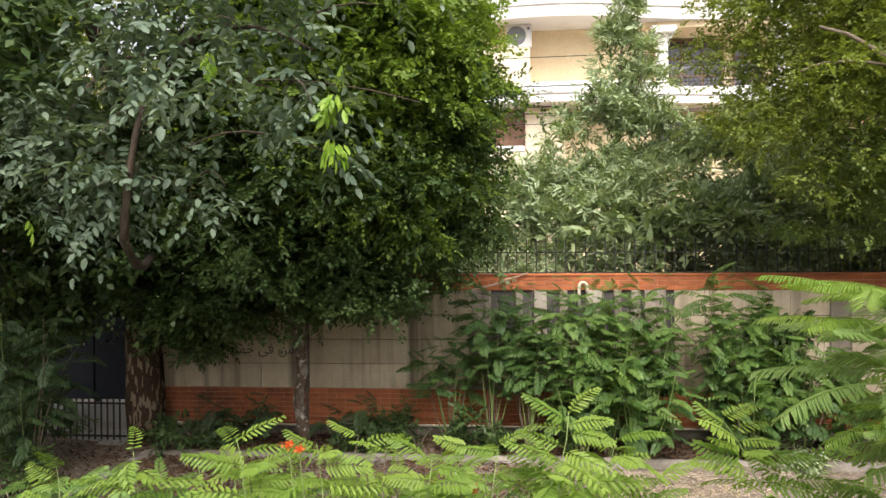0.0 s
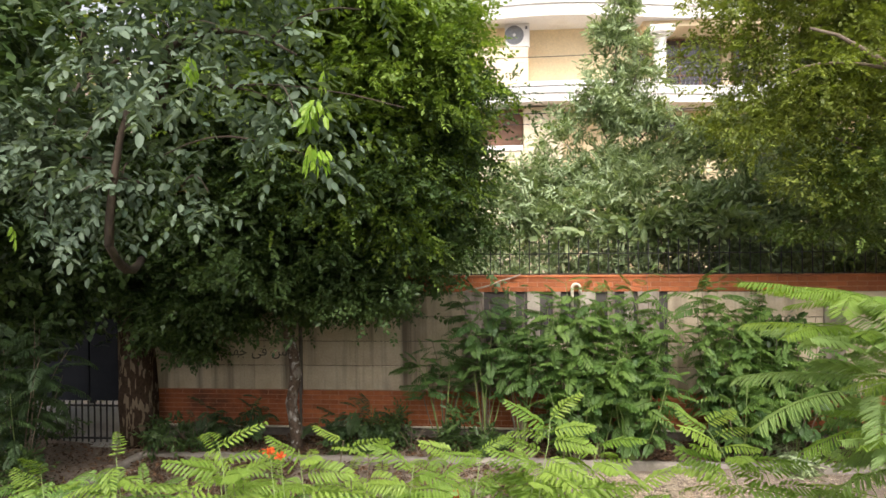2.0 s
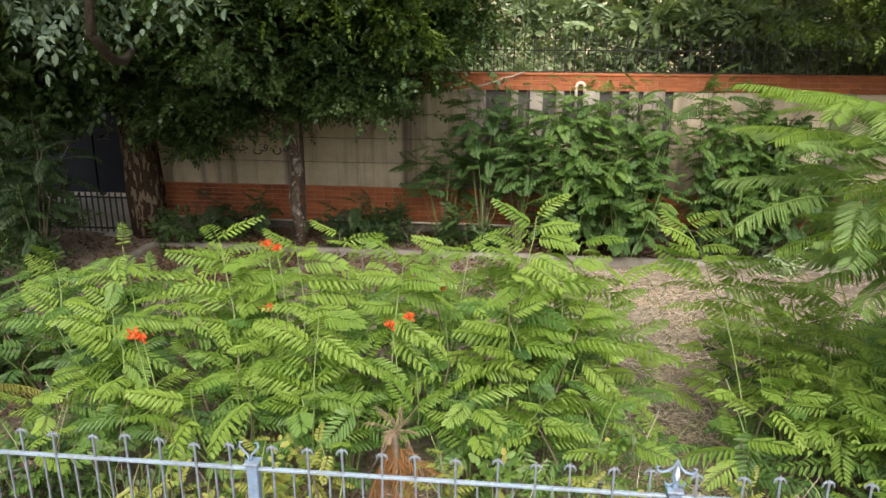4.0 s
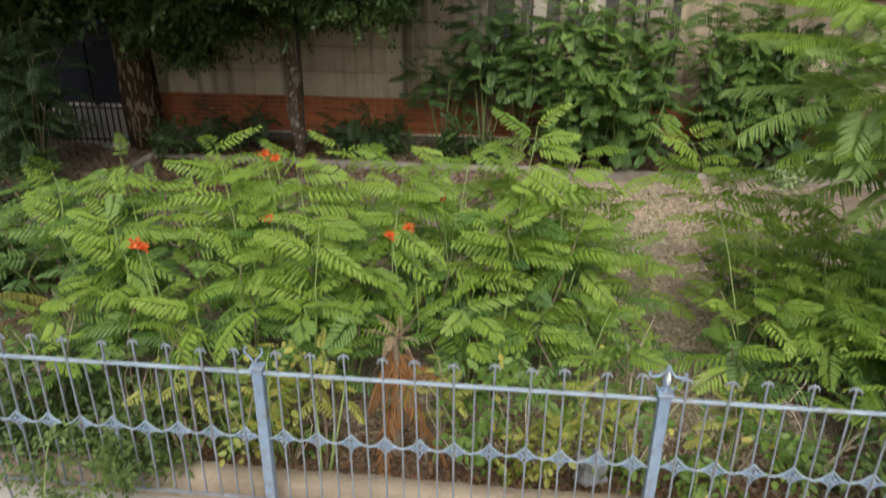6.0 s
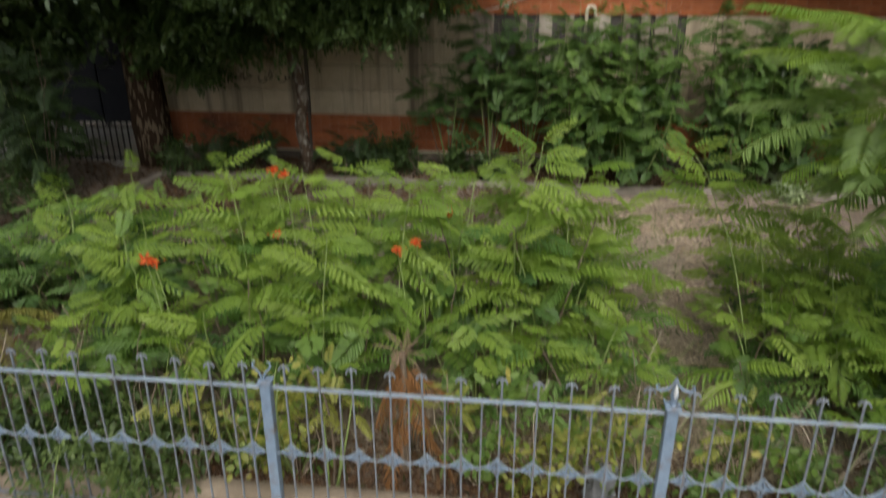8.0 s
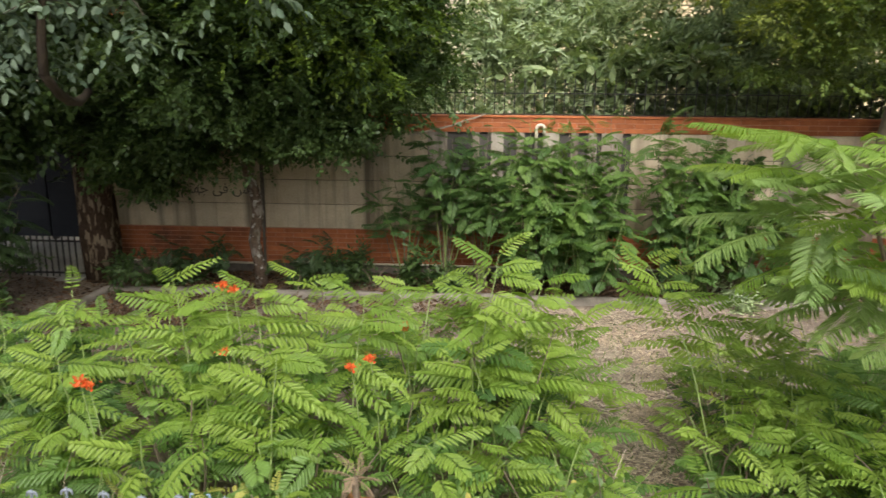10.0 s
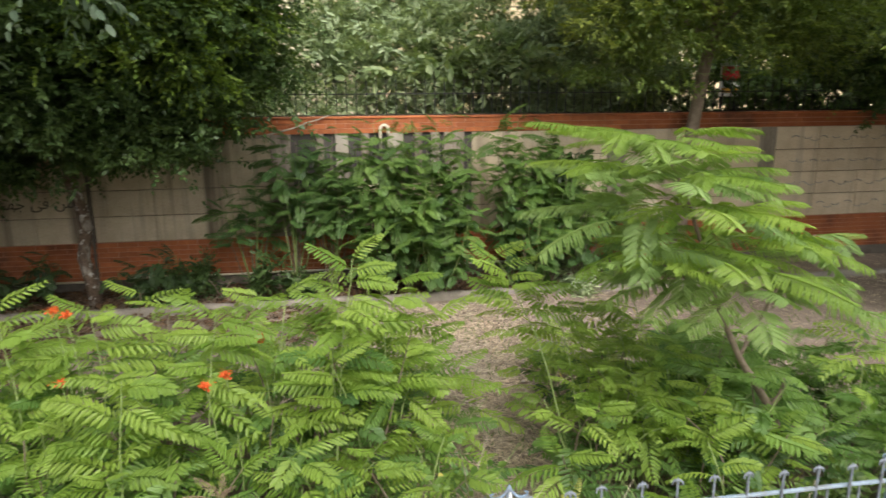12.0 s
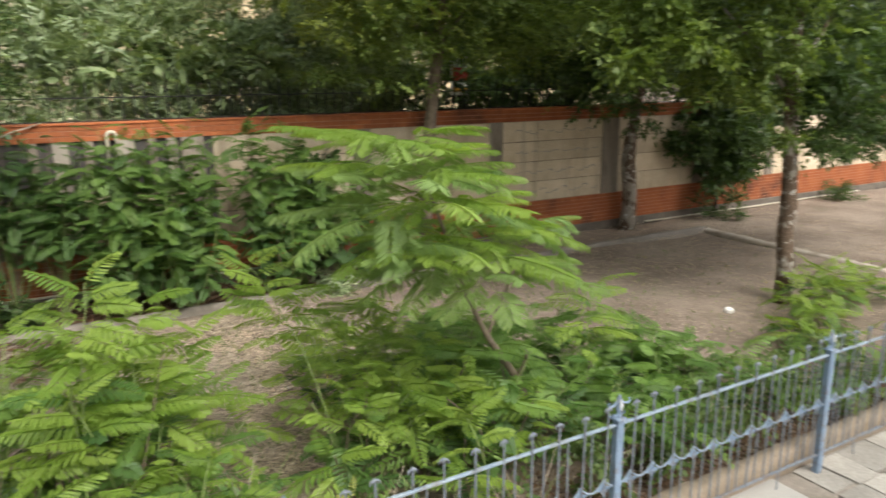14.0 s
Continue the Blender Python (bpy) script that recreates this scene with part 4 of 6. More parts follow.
# tree with large grey-green leaves, flaked bark
T1_NEAR = [(-2.81, 4.7, 3.29, 0.60), (-1.81, 4.3, 3.59, 0.58), (-1.28, 4.1, 3.54, 0.36), (-3.41, 4.9, 3.14, 0.52), (-2.01, 4.5, 4.39, 0.55), (-1.41, 4.3, 4.44, 0.55), (-2.06, 4.3, 2.94, 0.36), (-2.46, 4.5, 3.84, 0.42), (-3.66, 5, 3.59, 0.4), (-1.31, 4.05, 3.04, 0.22, 1.3), (-2.96, 4.9, 4.19, 0.40)]
limbs = [("trunk", np.array([(-4.70, 8.55, -0.05), (-4.73, 8.52, 0.6), (-4.72, 8.5, 1.4), (-4.74, 8.45, 2.3), (-4.6, 8.3, 3.2)]), 0.24, 0.17),
         ("limb", bend((-4.5, 8.3, 3.1), (-2.4, 4.7, 3.9), (0.1, 0, 0.5), 8), 0.10, 0.03), ("limb", bend((-4.5, 8.3, 3.1), (-4.6, 6.4, 5.6), (0, 0, 0.3), 6), 0.11, 0.05),
         ("limb", bend((-2.68, 4.45, 2.53), (-2.52, 4.42, 3.43), (-0.03, 0, 0), 6), 0.030, 0.022), ("limb", bend((-4.4, 8.2, 2.6), (-2.68, 4.45, 2.53), (0, 0, -0.25), 7), 0.05, 0.030), ("limb", bend((-2.4, 4.7, 3.9), (-1.3, 4.2, 3.7), (0, 0, 0.15), 6), 0.025, 0.008),
         ("limb", bend((-4.5, 8.3, 3.1), (-3.3, 7.6, 5.2), (0, 0, 0.2), 6), 0.10, 0.05), ("limb", bend((-3.4, 6.2, 4.3), (-3.5, 4.8, 2.9), (0, -0.2, 0.2), 6), 0.03, 0.008)]
c1 = crown_mesh("crown", T1_NEAR, 560, 10, 0.28, 0.080, 0.038, LEAF_BLUE, 0.95, 0.30, 0.30, 4)
# deep leaf colour darkens the gaps; high and far-left blobs are unseen light blockers
c2 = crown_mesh("upper_crown", [(-4.9, 7.6, 3.6, 1.0), (-5.6, 7.8, 2.6, 0.8), (-3.0, 6.9, 4.9, 0.8), (-5.0, 7.6, 2.7, 0.7), (-5.9, 7.0, 5.4, 0.8), (-4.6, 7.8, 1.95, 0.5), (-5.6, 6.6, 6.9, 1.5), (-5.0, 5.4, 7.0, 1.2), (-4.2, 6.9, 7.3, 1.4), (-3.5, 6.4, 5.7, 0.9), (-5.5, 8.0, 1.75, 0.45), (-6.3, 8.0, 1.6, 0.5), (-4.8, 5.0, 4.4, 0.9), (-5.6, 6.0, 4.6, 1.2), (-5.2, 4.6, 3.0, 0.8), (-6.4, 5.6, 3.2, 1.2), (-6.3, 5.9, 4.4, 1.2), (-5.6, 4.8, 5.2, 1.2), (-6.6, 4.4, 5.8, 1.3), (-4.9, 3.6, 5.4, 1.2)], 11500, 8, 0.26, 0.10, 0.055, LEAF_DARK, 0.85, 0.2, small=True)
c3 = crown_mesh("new_leaves", [(-1.08, 3.85, 3.46, 0.07, 2.2), (-1.06, 3.85, 3.34, 0.06, 2.4), (-1.12, 3.85, 3.02, 0.04, 2.2), (-1.86, 3.9, 3.62, 0.03), (-2.97, 3.9, 2.7, 0.05), (-2.6, 3.9, 3.14, 0.02, 2.0)], 20, 5, 0.10, 0.085, 0.030, LEAF_FRESH, 0.9, 1.6, 0.6, 2)
for k in range(24):
    bl = T1_NEAR[k % len(T1_NEAR)]
    a0 = np.array(bl[:3]) + R.normal(size=3) * 0.1
    limbs.append(("twig", bend(a0 + (-0.2, 0.35, 0.1), a0 + R.normal(size=3) * (0.35, 0.25, 0.2) + (0.25, -0.35, -0.12), (0, 0, 0.08), 6), 0.009, 0.003))
t1 = tree("tree", "spreading tree with grey-green leaves and flaked bark", limbs[1:], [("crown", c1, ""), ("upper_crown", c2, ""), ("new_leaves", c3, "fresh lime-green hanging leaves")], bark=BARK_DARK)
part("trunk", Shape().tube(limbs[0][1], np.linspace(0.24, 0.17, 5), 14, 0.08, 9), BARK_FLAKED, t1, "dark trunk with pale flaked patches", smooth=True)

# dense dark tree in front of the wall
T2 = [(-2.2, 7.8, 3.2, 1.40), (-1.4, 7.7, 3.95, 1.12), (-1.0, 7.7, 3.15, 0.80), (-2.3, 7.9, 4.7, 1.45), (-1.75, 7.8, 5.0, 0.95), (-3.0, 8.0, 2.6, 0.85), (-1.7, 7.6, 2.35, 0.60), (-3.6, 8.0, 3.6, 1.2), (-0.85, 7.8, 4.0, 0.5), (-1.0, 7.7, 2.5, 0.45), (-3.65, 7.9, 1.38, 0.28), (-2.5, 7.6, 2.25, 0.50), (-3.9, 7.9, 2.3, 0.65), (-1.6, 7.5, 2.2, 0.42), (-3.1, 7.7, 2.05, 0.42), (-3.9, 8.0, 1.75, 0.40), (-1.35, 7.9, 1.95, 0.28), (-2.1, 7.9, 1.9, 0.25), (-3.3, 7.8, 2.0, 0.45), (-2.4, 7.9, 2.15, 0.45)]
limbs = [("trunk", np.array([(-2.60, 8.4, -0.05), (-2.62, 8.38, 0.3), (-2.67, 8.38, 0.6), (-2.60, 8.36, 0.95), (-2.62, 8.35, 1.2), (-2.70, 8.33, 1.5), (-2.66, 8.2, 2.1), (-2.5, 8.0, 3.0), (-2.3, 7.9, 4.2)]), 0.076, 0.05),
         ("limb", bend((-2.6, 8.2, 2.2), (-1.2, 7.7, 3.6), (0, 0, 0.2)), 0.045, 0.015), ("limb", bend((-2.5, 8.0, 2.9), (-3.6, 8.0, 3.8), (0, 0, 0.2)), 0.045, 0.015), ("limb", bend((-2.65, 8.2, 1.9), (-3.5, 7.9, 1.75), (0, 0, 0.2)), 0.02, 0.006)]
tree("tree", "dense dark green tree with a slim mottled trunk by the wall", limbs,
     [("crown", crown_mesh("crown", T2, 33000, 9, 0.17, 0.060, 0.032, LEAF_DENSE, 0.55, 0.10, 0.4, 26, True), ""),
      # brighter leaf colour carries the sun on the top and right boughs
      ("young_crown", crown_mesh("young_crown", [(-1.2, 7.4, 4.3, 0.95), (-0.85, 7.55, 4.0, 0.5), (-1.6, 7.3, 4.8, 0.9), (-2.0, 6.9, 4.9, 1.1), (-1.5, 6.8, 4.9, 0.9), (-1.25, 6.9, 4.5, 0.7), (-1.0, 7.35, 3.5, 0.55), (-1.0, 7.3, 4.9, 0.7), (-1.25, 7.2, 2.95, 0.5), (-1.7, 7.0, 3.5, 0.6)], 15000, 9, 0.17, 0.058, 0.030, LEAF_YOUNG_SUNLIT, 0.3, 0.06, 0.4, 24, True), "young leaves in a lighter, sunlit colour")])

# tall silvery tree and hedge beyond the wall
T3 = [(1.86, 11.3, 6.55, 0.20, 1.6), (1.80, 11.3, 6.20, 0.24, 1.5), (1.62, 11.25, 5.82, 0.22, 1.5), (2.02, 11.3, 5.62, 0.26, 1.4), (1.55, 11.3, 5.35, 0.30), (2.10, 11.35, 5.15, 0.30), (1.50, 11.2, 4.85, 0.36), (2.15, 11.3, 4.65, 0.36), (1.80, 11.2, 4.45, 0.30), (1.15, 11.2, 4.35, 0.30), (2.45, 11.3, 4.05, 0.36, 1.2), (1.35, 11.1, 3.85, 0.42), (0.62, 11.0, 4.10, 0.26, 1.5), (0.85, 11.0, 3.70, 0.40), (1.95, 11.2, 3.75, 0.40), (0.25, 11.0, 3.55, 0.26, 1.4), (3.05, 11.2, 3.95, 0.24, 1.5)]
tree("tree", "tall slender tree with silvery green narrow leaves beyond the wall", [("trunk", bend((1.5, 11.3, -0.1), (1.78, 11.3, 6.2), (-0.05, 0, 0), 8), 0.07, 0.012), ("limb", bend((1.55, 11.3, 3.0), (0.75, 11.0, 4.3), (0, 0, 0.1)), 0.02, 0.006), ("limb", bend((1.6, 11.3, 3.4), (2.4, 11.2, 4.5), (0, 0, 0.1)), 0.02, 0.006), ("limb", bend((1.68, 11.25, 4.2), (2.1, 11.2, 5.4), (0.05, 0, 0.1)), 0.018, 0.005), ("limb", bend((1.66, 11.25, 4.0), (1.2, 11.15, 5.0), (-0.05, 0, 0.1)), 0.016, 0.005)],
     [("crown", crown_mesh("crown", T3, 1750, 9, 0.20, 0.120, 0.030, LEAF_SILVER, 0.95, -0.05, 0.8, 9), "")], "trees beyond the wall")
H1 = [(0.3, 11.0, 3.2, 0.62), (1.2, 10.7, 3.0, 0.85), (2.3, 10.8, 3.1, 0.80), (2.75, 11.0, 3.9, 0.30, 1.4), (3.3, 10.7, 2.9, 0.80), (-0.4, 10.8, 2.8, 0.72), (4.3, 10.9, 2.8, 0.85), (0.5, 10.6, 2.2, 0.8), (2.0, 10.5, 2.2, 0.8), (3.5, 10.6, 2.1, 0.8), (-1.2, 10.8, 2.4, 0.8), (5.2, 10.9, 2.6, 0.8), (-0.3, 11.0, 3.7, 0.3, 1.3), (3.0, 10.9, 3.7, 0.45), (3.7, 10.8, 3.5, 0.55), (4.2, 10.7, 3.7, 0.55), (4.8, 10.7, 3.3, 0.6), (3.4, 10.7, 4.3, 0.45)]
hedge = thing("hedge", "unclipped silvery green hedge growing beyond the wall", "hedge")
part("foliage", crown_mesh("foliage", H1, 7000, 8, 0.22, 0.128, 0.034, LEAF_SILVER, 0.8, 0.05, 0.7, 14), None, hedge)
for i, x in enumerate((-0.4, 0.5, 1.3, 2.4, 3.4, 4.4)):
    part("stem", Shape().tube(bend((x, 10.9, -0.1), (x + 0.2, 10.8, 3.0), (0.1, 0, 0), 6), np.linspace(0.03, 0.01, 6), 6), BARK, hedge)

sprig = thing("shrub", "broad-leaved light green shrub in front of the hedge", "shrub", (2.2, 10.1, 0))
part("foliage", crown_mesh("foliage", [(-1.2, 0, 2.95, 0.35), (-0.5, 0.1, 3.0, 0.4), (0.4, 0, 2.85, 0.45), (0.9, 0.1, 2.6, 0.4), (-0.2, 0, 2.55, 0.4)], 150, 7, 0.30, 0.16, 0.07, LEAF_FRESHER, 0.9, -0.1, 0.5, 4), None, sprig)
for k in range(5):
    part("stem", Shape().tube(bend((0.1 * k - 0.2, 0, -0.1), (-1.1 + 0.5 * k, 0.05, 2.9), (0.1, 0, 0.2), 7), np.linspace(0.016, 0.006, 7), 5), STEM_BROWN, sprig)

# olive trees by the wall and in the garden
T4 = [(3.25, 7.8, 5.2, 1.25), (3.15, 7.6, 4.2, 0.85), (4.1, 7.7, 4.1, 0.9), (3.5, 8, 6.4, 1.3), (3.2, 7.5, 3.35, 0.45), (2.62, 7.6, 4.7, 0.5), (2.55, 7.6, 3.95, 0.48), (2.7, 7.6, 5.5, 0.7), (4.5, 7.8, 5.4, 1.2)]
T4_LOW = [(4.7, 8.1, 4.6, 1.3), (5.5, 8.1, 3.9, 1.1), (6.3, 8.3, 3.7, 1.0), (4.65, 8, 3.5, 0.6), (5.7, 8.3, 5.4, 1.3), (3.8, 7.9, 3.3, 0.6), (4.1, 8.1, 2.85, 0.5), (6.0, 8.4, 3.15, 0.5), (3.2, 8, 3, 0.40)]
limbs = [("trunk", np.array([(4.62, 8.42, -0.05), (4.68, 8.4, 1), (4.75, 8.4, 2), (4.85, 8.4, 2.75), (4.9, 8.3, 3.6), (4.8, 8.1, 4.6)]), 0.10, 0.05),
         ("limb", bend((4.83, 8.4, 2.6), (5.4, 8.2, 3.6), (-0.1, 0, 0.1)), 0.05, 0.02), ("limb", bend((4.87, 8.3, 3.3), (3.3, 7.7, 4.8), (-0.1, 0, 0.15)), 0.05, 0.012), ("limb", bend((4.85, 8.3, 3), (3.4, 7.6, 3.6), (-0.1, 0, 0.1)), 0.035, 0.01), ("limb", bend((4.8, 8.1, 3.4), (2.8, 6.75, 4.5), (0, -0.45, 0.1), 9, 0.03, R), 0.055, 0.014), ("limb", bend((3.6, 6.95, 4.15), (2.65, 6.8, 4.1), (-0.1, 0, 0.08)), 0.018, 0.006)]
tree("tree", "tree with fine olive-green leaves and forked trunk by the wall", limbs, bark=STEM_BROWN, crowns=[("crown", crown_mesh("crown", T4, 10500, 9, 0.16, 0.052, 0.026, LEAF_OLIVE, 0.7, 0.06, 0.4, 22, True), ""), ("lower_crown", crown_mesh("lower_crown", T4_LOW, 7800, 9, 0.16, 0.056, 0.028, LEAF_MID, 0.75, 0.08, 0.4, 24, True), "darker green lower boughs")])
TB = [(8.75, 8.5, 3.1, 1.15), (7.95, 8.5, 2.75, 0.7), (9.75, 8.5, 3.3, 1.1), (8.55, 8.4, 4.4, 1.3), (7.15, 8.6, 3.4, 0.9), (8.45, 8.4, 2.15, 0.4)]
tree("tree", "leafy tree with a mottled grey trunk against the wall", [("trunk", np.array([(8.77, 8.75, -0.05), (8.82, 8.73, 0.4), (8.79, 8.72, 0.8), (8.72, 8.71, 1.2), (8.75, 8.7, 1.6), (8.8, 8.6, 2.4), (8.75, 8.5, 3.6)]), 0.14, 0.07), ("limb", bend((8.77, 8.6, 2.2), (7.95, 8.5, 3), (-0.1, 0, 0.1)), 0.04, 0.015)],
     [("crown", crown_mesh("crown", TB, 5500, 8, 0.18, 0.075, 0.038, LEAF_DENSE, 0.7, 0.12, small=True), "")])
# blobs above z 4.5 are mostly unseen, added to shade leaves, soil and wall
TC = [(6.05, 4.9, 3.15, 0.75), (6.95, 4.9, 3.4, 0.9), (8.05, 5, 3.2, 0.9), (5.45, 5, 3.7, 0.7), (6.95, 4.7, 4.4, 1.1), (8.35, 5.2, 2.45, 0.45), (6.45, 5.2, 2.6, 0.35), (7.25, 5, 5.6, 1.5), (8.75, 5.5, 4.6, 1.4), (5.75, 5, 5, 1.2), (9.15, 5.2, 2.7, 0.8), (7.85, 4.7, 2.5, 0.55), (8.75, 5, 2, 0.4), (10.15, 5.4, 2.8, 0.8), (10.35, 4.2, 5.6, 1.6), (7.95, 4.7, 2.3, 0.50), (7.2, 4.5, 2.25, 0.40), (7.65, 4.6, 2.05, 0.35), (6.85, 4.6, 2.1, 0.28), (5.05, 5.1, 2.75, 0.42), (5.4, 5.1, 3.2, 0.6), (7.55, 4.5, 1.8, 0.3), (8.5, 4.7, 2.4, 0.65), (6.85, 4.9, 2.45, 0.42), (7.35, 4.5, 2.9, 0.60), (9.05, 4.9, 2.25, 0.65), (9.7, 5.2, 2.3, 0.6), (10.5, 5.4, 2.2, 0.6), (9.2, 5.0, 3.2, 0.8)]
tree("tree", "young green tree with a bare mottled trunk", [("trunk", np.array([(7.37, 4.78, -0.05), (7.42, 4.8, 0.4), (7.35, 4.81, 0.8), (7.39, 4.82, 1.1), (7.33, 4.84, 1.8), (7.27, 4.85, 2.6), (7.15, 4.8, 3.6)]), 0.10, 0.06), ("limb", bend((7.3, 4.85, 2.3), (6.15, 4.9, 3.2), (-0.1, 0, 0.1)), 0.03, 0.01), ("limb", bend((7.27, 4.85, 2.5), (8.15, 5, 3.3), (0.1, 0, 0.1)), 0.03, 0.01)],
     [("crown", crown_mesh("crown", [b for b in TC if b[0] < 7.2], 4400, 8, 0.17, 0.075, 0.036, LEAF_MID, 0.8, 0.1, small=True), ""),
      # same crown in a darker leaf, its shaded side done by colour
      ("shaded_crown", crown_mesh("shaded_crown", [b for b in TC if b[0] > 7.0], 6400, 8, 0.17, 0.075, 0.036, LEAF_DENSE, 0.8, 0.1, small=True), "side of the crown coloured darker as if shaded")])

# dark trees beyond the wall
for k, (lab, blobs, cnt, mat, tr) in enumerate((
    ("dark leafy tree beyond the brick wall", [(6.8, 12.0, 3.6, 1.5), (8.2, 12.0, 3.0, 1.3), (7.4, 12.4, 5.2, 1.2), (9.8, 12.2, 4.4, 1.8), (8.6, 12.5, 6.2, 1.7), (5.6, 12.5, 4.6, 1.2), (6.5, 11.5, 2.4, 1.0), (8.0, 11.5, 2.3, 1.0), (9.5, 11.6, 2.4, 1.0), (11.0, 11.8, 2.7, 1.1), (5.5, 11.3, 2.6, 0.8), (9.4, 11.4, 3.2, 0.9), (10.4, 11.6, 3.4, 1.0)], 5600, LEAF_DARK, (7.4, 12.2)),
    ("dark leafy tree beyond the far stretch of wall", [(13.5, 12, 3.6, 1.7), (15.2, 12, 3.2, 1.6), (14.2, 12.4, 5.4, 2.0), (17.0, 12.4, 4.2, 2.0), (12.2, 12.5, 5.2, 1.4)], 3600, LEAF_DARK, (14.2, 12.2)),
    ("broad dark tree shading the far corner", [(19.5, 11.5, 3.2, 2.0), (22, 11, 3.6, 2.2), (20.5, 12, 5.8, 2.4), (17.5, 10.6, 3.2, 1.0)], 3000, LEAF_DARK, (20.5, 11.6)),
    ("dark tree shading the end of the wall", [(-6.3, 8.6, 2.1, 0.9), (-7.4, 9.0, 3.0, 1.2), (-6.0, 9.2, 3.6, 1.1), (-7.0, 9.5, 4.6, 1.4), (-5.4, 9.4, 2.6, 0.7), (-6.9, 8.4, 1.2, 0.6)], 3600, LEAF_DARK, (-6.9, 9.3)),
    ("tall yellowish green tree behind the path", [(-8.2, 11.5, 5.6, 1.6), (-9.8, 11.5, 5.0, 1.7), (-9.2, 11.5, 7.0, 1.6), (-10.5, 11.2, 3.2, 1.5)], 3000, LEAF_OLIVE, (-8.8, 11.6)),
    ("dark tree beyond the shaded wall", [(-3.2, 11.6, 3.8, 1.4), (-4.4, 11.6, 3.2, 1.2), (-2.4, 11.8, 5.4, 1.4), (-4.2, 12.0, 5.4, 1.6), (-1.7, 11.4, 3.3, 1.0), (-1.0, 11.3, 2.9, 0.75), (-2.6, 11.2, 2.7, 0.9), (-1.5, 11.5, 4.6, 0.9)], 3200, LEAF_DARK, (-3.5, 11.8)))):
    x, y = tr
    tree("tree", lab, [("trunk", bend((x, y, -0.1), (x + 0.2, y, 4.6), (0.1, 0, 0), 6), 0.13, 0.06), ("limb", bend((x + 0.1, y, 2.4), (x - 1.1, y - 0.1, 4.0), (0, 0, 0.1)), 0.05, 0.02), ("limb", bend((x + 0.1, y, 2.6), (x + 1.2, y, 4.2), (0, 0, 0.1)), 0.05, 0.02)],
         [("crown", crown_mesh("crown", blobs, int(cnt * 1.05), 8, 0.22, 0.135, 0.068, mat, 0.85, 0.15, small=True), "")], "trees beyond the wall", BARK_DARK)

# climber and bushes at the wall foot
cl = thing("climber", "dark leafy climber hanging over the brick wall", "climber")
part("foliage", crown_mesh("foliage", [(11, 8.6, 1.75, 0.60), (11.6, 8.65, 1.5, 0.52), (10.5, 8.65, 2.1, 0.55), (12.2, 8.7, 2.1, 0.6), (11.3, 8.65, 1.15, 0.40), (10.2, 8.7, 1.5, 0.4), (10.9, 8.6, 1, 0.4)], 2400, 7, 0.17, 0.085, 0.05, LEAF_DARK, 0.7, 0.5), None, cl)
part("stem", Shape().tube(bend((11.2, 8.9, -0.05), (11.1, 8.85, 2.2), (0.1, 0, 0)), np.linspace(0.03, 0.015, 6), 6), BARK_DARK, cl)


def low_bush(x, y, rad, count, mat, label, seed, L=0.06, W=0.028, flat=0.9, h=None):
    ob = thing("low_bush", label, "bush", (x, y, 0))
    z = h or rad * 0.75
    part("foliage", crown_mesh("foliage", [(0, 0, z, rad, flat), (rad * 0.6, 0.05, z * 0.7, rad * 0.6), (-rad * 0.6, -0.03, z * 0.75, rad * 0.6)], count, 7, 0.15, L, W, mat, 0.85, 0.1), None, ob)
    r = np.random.default_rng(seed)
    for k in range(5):
        a = 2 * math.pi * k / 5 + r.random()
        part("stem", Shape().tube(bend((0, 0, -0.02), (math.cos(a) * rad * 0.6, math.sin(a) * rad * 0.5, z * 1.1), (0, 0, 0.05)), np.linspace(0.009, 0.004, 6), 5), STEM_BROWN, ob)
    return ob


low_bush(10.95, 8.55, 0.42, 160, LEAF_DARK, "dark rounded bush at the foot of the wall", 1)
low_bush(14.7, 8.5, 0.5, 160, LEAF_DENSE, "green bush at the foot of the far wall", 2)
for x, y, h, sd in ((7.45, 4.3, 0.62, 61), (6.8, 4.05, 0.50, 62), (8.1, 4.3, 0.45, 63), (6.2, 3.7, 0.36, 64)):
    shrub(x, y, h, sd, 48, 0.42, 8, 0.45, mats=(LIME, GREEN), label="low feathery green shrub round the bare trunk", start=0.2)
low_bush(-1.75, 8.35, 0.30, 120, LEAF_DARK, "small dark weed bush at the wall foot", 5)
low_bush(-1.2, 8.45, 0.34, 120, LEAF_DARK, "small twiggy bush at the wall foot", 6)
low_bush(-0.4, 8.25, 0.36, 150, LEAF_DARK, "dark leafy bush under the feathery bushes", 7, 0.09, 0.035)
low_bush(3.15, 7.95, 0.34, 110, LEAF_SILVER, "bush with narrow grey-green leaves in the shade", 8, 0.11, 0.024)
low_bush(3.35, 8.6, 0.45, 150, LEAF_DARK, "broad-leaved dark bush by the wall", 10, 0.12, 0.06, 0.9, 1.5)
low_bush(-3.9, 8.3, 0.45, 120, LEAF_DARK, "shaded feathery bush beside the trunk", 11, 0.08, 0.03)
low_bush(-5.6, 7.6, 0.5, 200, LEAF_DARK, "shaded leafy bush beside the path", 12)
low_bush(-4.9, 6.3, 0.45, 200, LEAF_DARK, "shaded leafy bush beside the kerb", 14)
# LEAF_DARK on the next two bushes stands in for shade over the kerb
low_bush(-5.2, 5.2, 0.55, 240, LEAF_DARK, "leafy bush beside the kerb, darkened for shade", 15, 0.09, 0.035)
